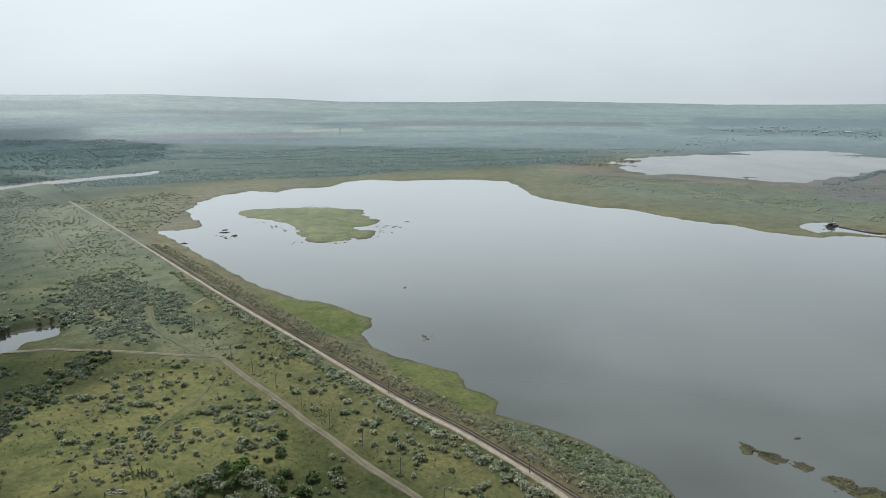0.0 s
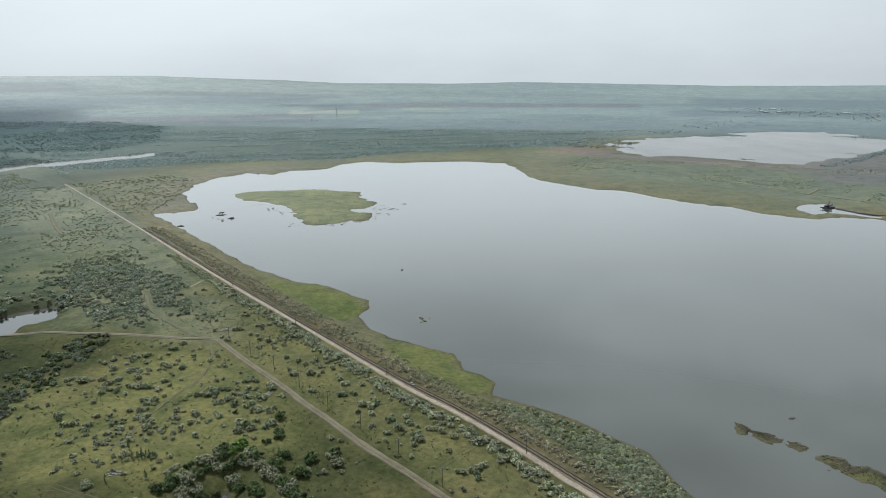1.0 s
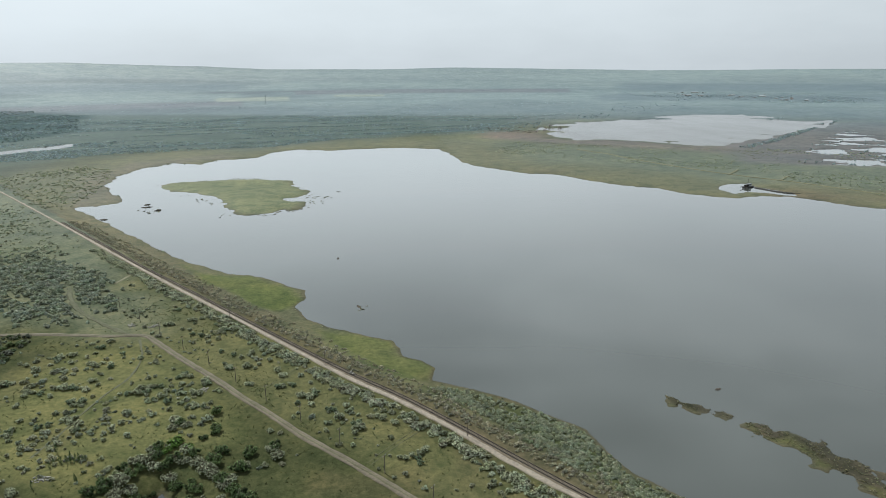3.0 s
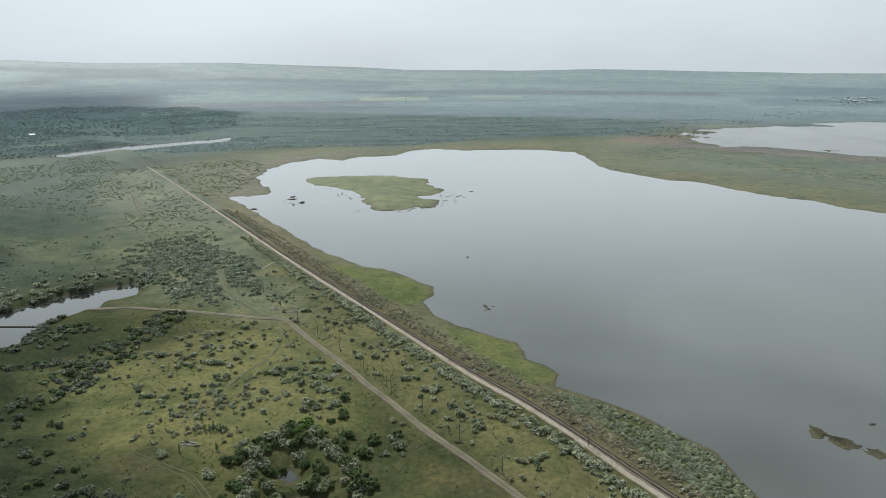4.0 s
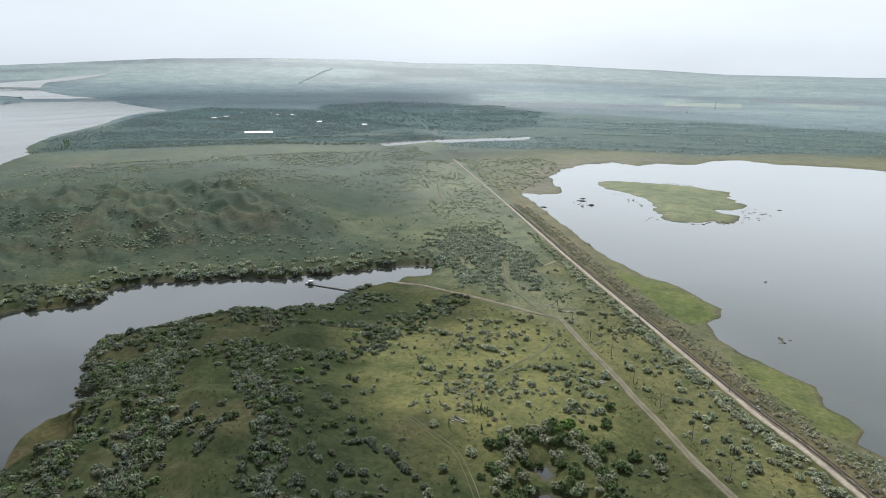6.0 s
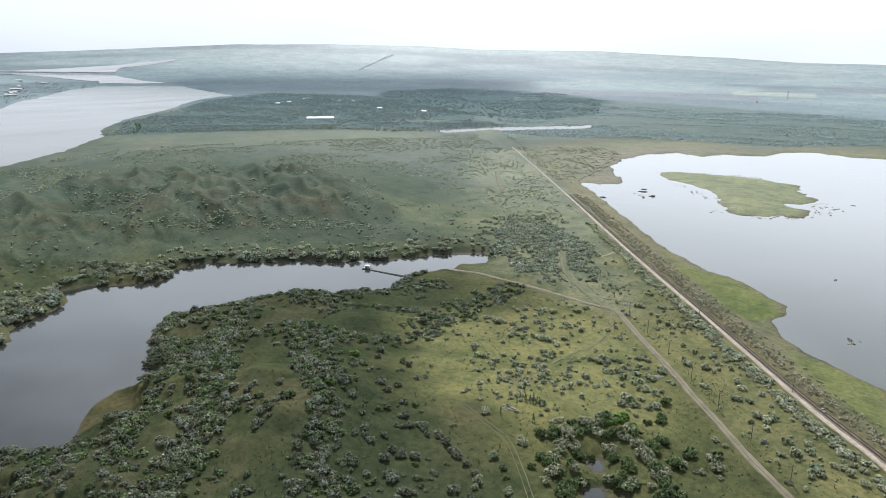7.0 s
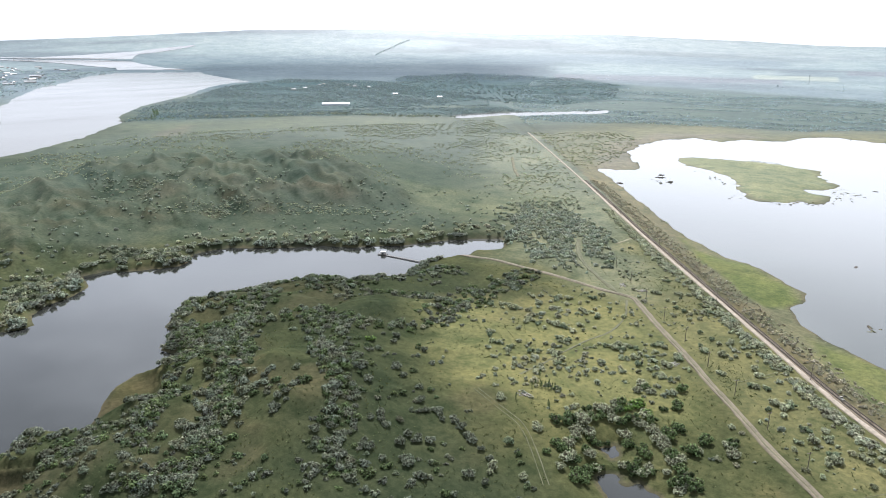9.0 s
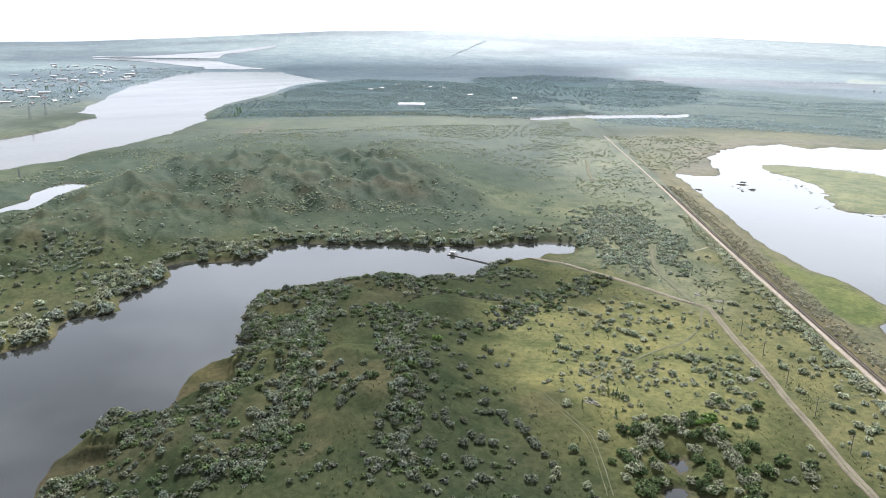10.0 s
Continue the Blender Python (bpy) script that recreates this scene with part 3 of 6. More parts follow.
# plain dulled and blued in the soil colour for haze
soil = paint(soil, zone(HAZED_PLAIN, 25) * 0.7, (0.060, 0.081, 0.068))
soil = paint(soil, zone(SHADED_SLOPE, 14) * step(0.5, 0.66, value_noise(GX, GY, 26, 64, 3)) * step(60, 15, GAP) * 0.4, (0.075, 0.066, 0.042))
soil = paint(soil, zone([(-478, 40), (-480, 114), (-412, 199), (-369, 249), (-370, 179), (-338, 135), (-336, 103), (-327, 40)], 10) * 0.7, (0.048, 0.062, 0.038))
# dry yellowish grass; its brighter tone also stands for a sunlit patch
soil = paint(soil, zone(MEADOW, 16) * 0.85, DRY)
STRIP = [(40, 150), (-9, 201), (-54, 254), (-90, 299), (-115, 329), (-160, 400), (-150, 438), (-119, 392), (-76, 338), (-42, 295), (-14, 259), (20, 215), (60, 165)]
soil = paint(soil, zone(STRIP, 10) * 0.8, (0.142, 0.140, 0.071))
GLADE = [(-262, 425), (-275, 470), (-220, 520), (-165, 430), (-118, 385), (-112, 330), (-205, 346)]
soil = paint(soil, zone(GLADE, 20) * 0.8, (0.146, 0.157, 0.110))
# plain beside the railway paled in its base colour, in place of haze
soil = paint(soil, zone([(-500, 830), (-440, 840), (-235, 560), (-160, 430), (-215, 470), (-330, 520), (-410, 640)], 30) * 0.8, (0.142, 0.157, 0.116))
soil = paint(soil, zone([(-380, 470), (-255, 530), (-205, 500), (-262, 425), (-330, 430)], 25) * 0.65, (0.135, 0.150, 0.098))
lake_gap = signed(GX, GY, LAKE)
between = (GX + 0.74 * (GY - 246) - 8 > 0) & (RR < 3000)
soil = paint(soil, between * step(170, 60, lake_gap + 80 * (value_noise(GX, GY, 90, 77) - 0.5)) * 0.9, OLIVE)
east_side = between & (GX > 120)
soil = paint(soil, between * step(40, 240, GX) * step(45, 130, lake_gap + 50 * (value_noise(GX, GY, 90, 76) - 0.5)) * step(1400, 1000, range_) * 0.8, (0.122, 0.145, 0.120))
MUDFLAT = [(-283, 680), (-250, 712), (-282, 786), (-300, 889), (-278, 985), (-200, 1040), (-230, 1075), (-330, 1000), (-350, 865), (-318, 760)]
soil = paint(soil, zone(MUDFLAT, 12) * 0.75, (0.150, 0.138, 0.112))
TAN_STRIP = [(-132, 478), (-238, 620), (-290, 690), (-330, 720), (-200, 520), (-148, 452), (-60, 345), (-40, 340), (-60, 372), (-105, 440)]
soil = paint(soil, zone(TAN_STRIP, 8) * 0.8, (0.140, 0.130, 0.085))
soil = paint(soil, east_side * step(70, 10, lake_gap) * step(0.4, 0.6, value_noise(GX, GY, 110, 78)) * 0.7, BARE)
soil = paint(soil, zone(MARSH_LONG, 5), LUSH)
soil = paint(soil, zone(MARSH_NEAR, 6) * (0.55 + 0.45 * value_noise(GX, GY, 30, 75)), LUSH)
soil = paint(soil, zone(ISLAND, 4), (0.150, 0.166, 0.100))
for shoal in (SHOAL_WIDE, SHOAL_THIN):
    soil = paint(soil, zone(shoal, 3), (0.062, 0.057, 0.042))
soil = paint(soil, zone(SHOAL_WIDE, 2) * step(0.5, 0.62, value_noise(GX, GY, 14, 79)) * 0.6, (0.11, 0.125, 0.045))
THICKET_FLOOR = [(18, 260), (32, 258), (52, 242), (63, 231), (72, 218), (76, 203), (80, 190), (91, 176), (125, 118), (108, 122), (71, 178), (55, 201), (44, 221), (30, 242)]
soil = paint(soil, zone(THICKET_FLOOR, 5) * 0.85, (0.07, 0.085, 0.04))
FEN_EDGE = [(225, 1340), (330, 1165), (430, 1135), (500, 1040), (560, 1020), (520, 950), (420, 1030), (320, 1100), (220, 1210)]
soil = paint(soil, zone(FEN_EDGE, 25) * 0.75, (0.148, 0.128, 0.128))
soil = paint(soil, zone([(190, 1250), (300, 1180), (320, 1320), (230, 1370)], 25) * 0.6, (0.19, 0.14, 0.125))
FEN = [(480, 850), (560, 1080), (800, 1250), (960, 1380), (1060, 1380), (1000, 1000), (700, 760)]
soil = paint(soil, zone(FEN, 25) * 0.85, (0.125, 0.122, 0.138))
soil = paint(soil, step(2.6, 0.3, GAP) * 0.65, (0.085, 0.075, 0.06))
for group, share, colour in ((SPURS, 0.3, (0.112, 0.095, 0.074)), (BACK_SPURS, 0.35, (0.07, 0.068, 0.046)), (ROLLING, 0.45, (0.074, 0.069, 0.045)), (NEAR_SPURS, 0.12, (0.070, 0.064, 0.040))):
    for hx, hy, high, qx, qy, wide in group:
        mx, my = hx * 0.7 + qx * 0.3, hy * 0.7 + qy * 0.3
        soil = paint(soil, step(wide * 0.85, wide * 0.2, np.hypot(GX - mx, GY - my) + 9 * (value_noise(GX, GY, 12, 88) - 0.5)) * share, colour)
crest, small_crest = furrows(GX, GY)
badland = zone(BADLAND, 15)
# relief tones in the soil colour: crests paler, gully beds and rills darker
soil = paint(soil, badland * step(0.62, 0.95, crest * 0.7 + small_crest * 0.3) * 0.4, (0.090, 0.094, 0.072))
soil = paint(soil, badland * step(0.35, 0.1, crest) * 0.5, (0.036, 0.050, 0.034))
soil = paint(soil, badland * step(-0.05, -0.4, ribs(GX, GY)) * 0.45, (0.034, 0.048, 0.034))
for flat in FLATS:
    soil = paint(soil, zone(flat, 3) * 0.65, (0.047, 0.042, 0.027))
for cx, cy, wide in ((-226, 108, 9), (-205, 62, 14), (-170, 96, 10), (-118, 190, 10), (-196, 150, 7), (-420, 300, 9), (-440, 330, 8), (-395, 330, 8)):
    soil = paint(soil, step(wide * 1.3, wide * 0.5, np.hypot(GX - cx, GY - cy) + 8 * (value_noise(GX, GY, 12, 87) - 0.5)) * 0.35, (0.080, 0.068, 0.046))
verge_side = step(13, 5, seg_dist(GX, GY, RAIL)) * (GX + 0.74 * (GY - 246) - 8 > -4)
soil = paint(soil, zone([(-1100, 300), (-1300, 480), (-2108, 1040), (-2510, 1440), (-2700, 1480), (-3300, 1200), (-2600, 500), (-1500, 100)], 60) * 0.7, (0.105, 0.125, 0.108))
soil = paint(soil, zone([(-2205, 649), (-2141, 771), (-2002, 748), (-1966, 653), (-1973, 578)], 15) * 0.8, (0.20, 0.165, 0.15))
soil = paint(soil, zone([(-867, 537), (-920, 634), (-819, 551), (-810, 512)], 14) * 0.6, (0.135, 0.12, 0.095))
soil = paint(soil, verge_side * 0.6, (0.12, 0.10, 0.065))
bare = step(0.62, 0.74, value_noise(GX, GY, 38, 83, 3)) * step(700, 200, range_)
soil = paint(soil, bare * 0.22, BARE)

# crop fields and tone bands on the far plain, haze put into their colours: bearing from, to, distance from, to, colour
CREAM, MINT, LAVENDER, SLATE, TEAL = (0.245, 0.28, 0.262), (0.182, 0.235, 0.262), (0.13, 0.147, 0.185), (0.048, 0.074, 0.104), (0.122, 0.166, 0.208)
HAZED_FIELDS = [(27.5, 55, 2350, 3400, SLATE), (10, 26.6, 2440, 2810, LAVENDER), (10, 26.6, 2830, 3300, MINT), (6.5, 12, 2750, 3040, CREAM), (-1, 2.9, 2930, 3100, CREAM),
         (40.2, 43, 4060, 4400, MINT), (35.5, 38.8, 4000, 4390, MINT), (27, 62, 3340, 3680, TEAL), (44, 58, 3900, 4300, MINT),
         (-40, -18, 2500, 3000, TEAL), (-16, 6, 3150, 3400, LAVENDER), (10, 34, 3500, 3850, TEAL), (-20, 8, 3500, 3900, MINT), (-40, -20, 3200, 3800, TEAL),
         (66, 76, 3000, 3600, MINT)]
deg = np.degrees(AZ)
soil = paint(soil, step(1250, 2000, range_) * 0.9, TEAL)  # soil blued from here outwards, haze put into the colour
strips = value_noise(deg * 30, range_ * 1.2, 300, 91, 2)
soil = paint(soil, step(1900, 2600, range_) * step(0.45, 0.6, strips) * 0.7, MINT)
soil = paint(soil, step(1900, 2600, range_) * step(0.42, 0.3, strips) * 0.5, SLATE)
# far land paled with distance to stand in for haze
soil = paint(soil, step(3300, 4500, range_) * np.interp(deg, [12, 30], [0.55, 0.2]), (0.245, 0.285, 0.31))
soil = paint(soil, step(1500, 2600, range_) * step(14, -2, deg) * 0.45, (0.205, 0.268, 0.302))  # paler still to the east, again haze in the soil colour
# woodland floor blued as well, haze put into the soil colour
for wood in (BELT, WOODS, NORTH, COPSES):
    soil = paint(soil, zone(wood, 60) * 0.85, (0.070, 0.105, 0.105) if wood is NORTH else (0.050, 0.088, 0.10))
for a0, a1, r0, r1, colour in HAZED_FIELDS:
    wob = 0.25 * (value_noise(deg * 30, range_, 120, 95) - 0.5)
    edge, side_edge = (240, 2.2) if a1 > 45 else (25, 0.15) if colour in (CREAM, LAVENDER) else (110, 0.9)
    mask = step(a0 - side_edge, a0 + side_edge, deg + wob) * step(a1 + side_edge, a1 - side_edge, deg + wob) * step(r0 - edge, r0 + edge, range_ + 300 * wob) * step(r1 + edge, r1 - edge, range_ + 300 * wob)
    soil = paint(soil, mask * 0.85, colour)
# near land darkened in the soil colour, by distance from the camera
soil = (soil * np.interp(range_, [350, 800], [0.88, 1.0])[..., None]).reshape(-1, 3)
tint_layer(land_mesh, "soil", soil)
# gloss raised with distance from the camera, catching sky to imitate haze
haze_gloss = np.interp(range_, [0, 250, 700, 1300, 2500, 3600, 4800], [0.02, 0.03, 0.28, 0.45, 0.60, 0.78, 0.9])
haze_gloss = haze_gloss * np.interp(deg, [-40, 8, 30, 60], [1.25, 1.25, 0.72, 0.62])  # stronger to the east, where more haze is imitated
for wood in (BELT, WOODS, NORTH, COPSES):
    haze_gloss = haze_gloss * (1 - (0.4 if wood is NORTH else 0.7) * zone(wood, 30))
haze_gloss = haze_gloss * (1 - 0.8 * step(20, 34, deg) * step(66, 58, deg) * step(1600, 2000, range_) * step(4300, 3300, range_))  # gloss cut so that the far dark band stays dark
haze_gloss = haze_gloss + 0.3 * east_side
haze_gloss = haze_gloss * (1 - 0.8 * step(420, 250, np.hypot(GX + 480, GY - 270)))
haze_gloss_layer = land_mesh.attributes.new("haze_gloss", "FLOAT", "POINT")
haze_gloss_layer.data.foreach_set("value", haze_gloss.ravel().astype(np.float32))
land_mesh.polygons.foreach_set("use_smooth", np.ones(len(land_mesh.polygons), bool))
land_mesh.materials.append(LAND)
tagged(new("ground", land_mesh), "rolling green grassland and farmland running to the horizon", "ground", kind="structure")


# ---- water: level sheets that reach a little under their banks ----
def grown(pts, by):
    """The outline moved outwards."""
    area = sum(a[0] * b[1] - b[0] * a[1] for a, b in zip(pts, pts[1:] + pts[:1]))
    turn, out = (1 if area > 0 else -1), []
    for a, b, c in zip(pts[-1:] + pts[:-1], pts, pts[1:] + pts[:1]):
        d = Vector((c[0] - a[0], c[1] - a[1])).normalized()
        out.append((b[0] + d.y * by * turn, b[1] - d.x * by * turn))
    return out


def sheet(name, pts, z, mat, label, category="water", kind="structure"):
    bm = bmesh.new()
    face = bm.faces.new([bm.verts.new((x, y, z)) for x, y in pts])
    if face.normal.z < 0 or sum(a[0] * b[1] - b[0] * a[1] for a, b in zip(pts, pts[1:] + pts[:1])) < 0:
        face.normal_flip()
    bmesh.ops.triangulate(bm, faces=[face])
    me = bpy.data.meshes.new(name)
    bm.to_mesh(me)
    bm.free()
    me.materials.append(mat)
    return tagged(new(name, me), label, category, kind=kind)


sheet("lake", grown(LAKE, 9), 0.0, LAKE_WATER, "wide shallow silty grey lake")
sheet("inlet", grown(INLET, 5), 0.004, DARK_WATER, "still dark inlet between scrubby banks")
sheet("river", grown(RIVER, 9), 0.008, RIVER_WATER, "broad pale grey river beyond the grassland")
sheet("far_lake", grown(FAR_LAKE, 10), 0.012, RIVER_WATER, "pale shallow lake beyond the marsh")
sheet("wetland_pool", grown(WETLAND, 8), 0.016, LAKE_WATER, "shallow reedy wetland pool")
sheet("reed_bay", grown(BAY, 4), 0.02, LAKE_WATER, "small bay behind a mud spit")
sheet("side_pond", grown(LEFT_POND, 6), 0.024, LAKE_WATER, "narrow pond beside low hills")
sheet("pond", grown(POND, 3), 0.028, DARK_WATER, "small dark pond ringed by bushes")
sheet("pool", grown(POOL, 2), 0.03, DARK_WATER, "tiny dark pool among bushes")
sheet("channel", grown(CHANNEL, 6), 0.032, RIVER_WATER, "narrow pale channel before far woods")


# ---- roads and tracks: low crowned beds laid on the land ----
def smooth_line(pts, gap):
    """Points about gap metres apart along a line that bends softly through pts."""
    pts = [Vector(p) for p in pts]
    ends = [pts[0] * 2 - pts[1]] + pts + [pts[-1] * 2 - pts[-2]]
    out = []
    for k in range(1, len(ends) - 2):
        a, b, c, d = ends[k - 1:k + 3]
        count = max(1, int((c - b).length / gap))
        for i in range(count):
            t = i / count
            out.append(0.5 * (2 * b + (c - a) * t + (2 * a - 5 * b + 4 * c - d) * t * t + (3 * b - a - 3 * c + d) * t ** 3))
    return out + [pts[-1]]


def bed(name, pts, width, lift, mat, label, wobble=0.3, seed=1, offset=0.0, kind="structure", category="road", flat=False, parent=None):
    line = smooth_line(pts, 3.0)
    rng = random.Random(seed)
    mids = np.array([p[:] for p in line])
    way = np.gradient(mids, axis=0)
    way /= np.linalg.norm(way, axis=1, keepdims=True)
    side = np.stack([way[:, 1], -way[:, 0]], 1)
    profile = [(-0.5, -0.5), (-0.46, 0.75), (-0.25, 1.0), (0.0, 0.92), (0.25, 1.0), (0.46, 0.75), (0.5, -0.5)]
    verts = []
    for k, (u, v) in enumerate(profile):
        w = width * u + offset + np.array([rng.uniform(-wobble, wobble) if abs(u) > 0.4 else 0 for _ in line])
        xy = mids + side * w[:, None]
        z = height(xy[:, 0], xy[:, 1]) if not flat else np.maximum(height(mids[:, 0], mids[:, 1]), 4.0)
        verts.append(np.c_[xy, z + lift * v])
    n, c = len(line), len(profile)
    faces = [(k * n + i, k * n + i + 1, (k + 1) * n + i + 1, (k + 1) * n + i) for k in range(c - 1) for i in range(n - 1)]
    me = mesh_from(name, np.concatenate(verts), np.array(faces)[:, ::-1], 4)
    me.polygons.foreach_set("use_smooth", np.ones(len(me.polygons), bool))
    me.materials.append(mat)
    ob = new(name, me)
    if parent:
        ob.parent = parent
        return ob
    return tagged(ob, label, category, kind=kind)


TRACK = [(-474, 871), (-350, 709), (-262, 593), (-189, 495), (-152, 446), (-118, 401), (-74, 345), (-41, 302), (-14, 267), (8, 242), (27, 217), (42, 195), (56, 177), (68, 162), (104, 114)]
RAILS = [(-262, 597), (-190, 501), (-154, 452), (-119, 407), (-76, 351), (-42, 307), (-14.5, 272), (8, 246), (27, 221), (43, 198.5), (57, 179.5), (69, 164), (106, 115)]
ROAD = [(-216, 338), (-204, 340), (-184, 338), (-165, 336), (-147, 333), (-130, 330), (-115, 329), (-108, 322), (-90, 299), (-71, 276), (-54, 254), (-40, 237), (-29, 223), (-19, 212), (-9, 201), (18, 170)]
bed("gravel_track", TRACK, 2.3, 0.45, PALE_DIRT, "pale dusty track beside the railway", 0.25, 1)
bed("dirt_road", ROAD, 3.1, 0.3, GREY_DIRT, "grey-brown dirt road across the meadow", 0.25, 2)
bed("grassy_crown", ROAD, 0.8, 0.36, RUT_DIRT, "worn grassy crown between the wheel tracks", 0.3, 5)
bed("shore_path", [(-235, 341), (-225, 337), (-216, 338)], 4.0, 0.3, GREY_DIRT, "worn dirt landing at the inlet", 0.5, 3)
OLD_TRACK = [(-183, 412), (-167, 379), (-148, 355), (-126, 334), (-116, 328)]
bed("old_track", OLD_TRACK, 2.6, 0.2, WORN_GRASS, "overgrown curving track", 0.7, 4)


def ruts(name, pts, label, seed, gauge=1.7):
    for s in (-1, 1):
        bed(name, pts, 0.28, 0.04, WORN_GRASS, label, 0.12, seed + s, s * gauge / 2)


ruts("wheel_rut", [(-5, 202), (5, 214), (17, 226)], "wheel rut worn through the grass", 11)
ruts("wheel_rut", [(-124, 196), (-111, 190), (-98, 184), (-87, 173), (-76, 160)], "wheel rut worn through the grass", 21)
ruts("wheel_rut", [(-46, 262), (-41, 271), (-34, 283)], "wheel rut worn through the grass", 31)
bed("footpath", [(-115, 324), (-107, 300), (-106, 278), (-111, 260), (-114, 236), (-117, 217)], 0.9, 0.06, WORN_GRASS, "faint trodden path through dry grass", 0.4, 41)
bed("footpath", [(-158, 415), (-155, 430), (-150, 446)], 1.8, 0.2, PATH_DIRT, "short pale path up to the track", 0.3, 42)
bed("footpath", [(-387, 677), (-350, 617), (-323, 579)], 3.0, 0.3, RUT_DIRT, "worn path on the far grassland", 0.5, 43)
EAST_ROAD = [(310, 1030), (337, 972), (351, 919), (387, 819), (423, 750), (449, 712), (478, 659), (504, 613), (560, 560)]
bed("causeway_track", EAST_ROAD, 3.0, 0.5, PATH_DIRT, "thin pale track along the far marsh", 0.6, 44)
bed("spur_track", [(410, 762), (425, 778), (441, 796)], 3.0, 0.5, PATH_DIRT, "short pale spur off the marsh track", 0.6, 45)
bed("spur_track", [(446, 716), (458, 728), (472, 741)], 3.0, 0.5, PATH_DIRT, "short pale spur off the marsh track", 0.6, 46)


# ---- water of the upper river, laid on the raised distance to fit the view: bearing and range of its near and far banks ----
def reach(name, near, far, label):
    az = np.arange(near[0][0], near[-1][0], 0.1)
    a, b = np.interp(az, *zip(*near)), np.interp(az, *zip(*far))
    wob = 30 * (value_noise(az * 60, az * 0, 40, 17) - 0.5)
    across = np.linspace(0, 1, 7)[:, None]
    r = (a + wob) * (1 - across) + (b - wob) * across
    x, y = -np.sin(np.radians(az)) * r, np.cos(np.radians(az)) * r
    verts = np.stack([x, y, height(x, y) + 1.3], -1).reshape(-1, 3)
    n = len(az)
    faces = [(k * n + i, k * n + i + 1, (k + 1) * n + i + 1, (k + 1) * n + i) for k in range(6) for i in range(n - 1)]
    me = mesh_from(name, verts, np.array(faces)[:, ::-1], 4)
    me.materials.append(RIVER_WATER)
    return tagged(new(name, me), label, "water", kind="structure")


reach("river_bend", [(53.9, 2975), (60.0, 2975), (60.2, 3130), (61.4, 3266), (62.6, 3374), (64.1, 3524), (66.4, 3695), (67.8, 3811)],
      [(53.9, 2990), (55.2, 2992), (56.9, 3118), (58.5, 3371), (59.1, 3500), (60.9, 3599), (63.7, 3669), (66.4, 3782), (67.8, 3864)], "pale bend of the broad river")
reach("upper_river", [(54.6, 4204), (55.1, 4127), (56.8, 3984), (58.5, 3893), (58.8, 3800), (59.0, 3640), (62.5, 3735), (65.2, 3795), (67.8, 3917)],
      [(54.6, 4260), (55.9, 4202), (57.2, 4141), (58.9, 4023), (60.5, 3990), (62.1, 3956), (63.7, 3919), (65.2, 3880), (67.8, 3952)], "pale upper reach of the broad river")

# ---- plants ----
DEAD_WOOD = leaf_material("dead_wood", (0.28, 0.25, 0.23), (0.50, 0.46, 0.43))
GROVE_LEAF = leaf_material("grove_leaf", (0.15, 0.185, 0.135), (0.43, 0.475, 0.36))
rng = np.random.default_rng(7)


def leafy(seed, lobes, leaves, leaf, tall=0.9, lean=0.35, core=True, core_shade=(0.22, 0.21, 0.19)):
    """Verts and triangles of a crown about 2 wide: lobes of many small leaf sprays round a core darkened for shade."""
    g = np.random.default_rng(seed)
    a, q = g.uniform(0, 2 * np.pi, lobes), np.sqrt(g.uniform(0.02, 1, lobes))
    mid = np.c_[np.cos(a) * q * 0.62, np.sin(a) * q * 0.62, tall * (0.35 + 0.55 * g.uniform(0, 1, lobes) * (1.15 - 0.6 * q))]
    size = g.uniform(0.28, 0.5, lobes)
    pick = g.integers(0, lobes, leaves)
    d = g.normal(size=(leaves, 3))
    d[:, 2] = np.abs(d[:, 2]) * 0.9 - 0.25
    d /= np.linalg.norm(d, axis=1, keepdims=True)
    at = mid[pick] + d * (size[pick] * g.uniform(0.7, 1.12, leaves))[:, None] * [1, 1, tall]
    u = np.cross(d, g.normal(size=(leaves, 3)))
    u /= np.linalg.norm(u, axis=1, keepdims=True) + 1e-9
    v = np.cross(d, u) + d * g.uniform(-lean, lean, (leaves, 1))
    s = (leaf * g.uniform(0.6, 1.3, leaves))[:, None]
    verts = np.stack([at - u * s, at + u * s, at + v * s * 1.5], 1).reshape(-1, 3)
    tris, shade = np.arange(len(verts)).reshape(-1, 3), np.ones((3 * leaves, 3))
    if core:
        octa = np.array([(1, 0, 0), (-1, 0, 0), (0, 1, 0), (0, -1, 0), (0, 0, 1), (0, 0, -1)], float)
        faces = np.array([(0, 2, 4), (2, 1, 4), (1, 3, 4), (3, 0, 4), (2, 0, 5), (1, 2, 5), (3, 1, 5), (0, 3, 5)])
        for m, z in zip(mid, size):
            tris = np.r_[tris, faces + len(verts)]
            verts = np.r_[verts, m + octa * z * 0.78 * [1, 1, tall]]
            shade = np.r_[shade, np.full((6, 3), core_shade)]  # inner twigs, darkened in the tint as shade inside the crown
    return verts - [0, 0, max(0.0, verts[:, 2].min() * 0.5)], tris, shade


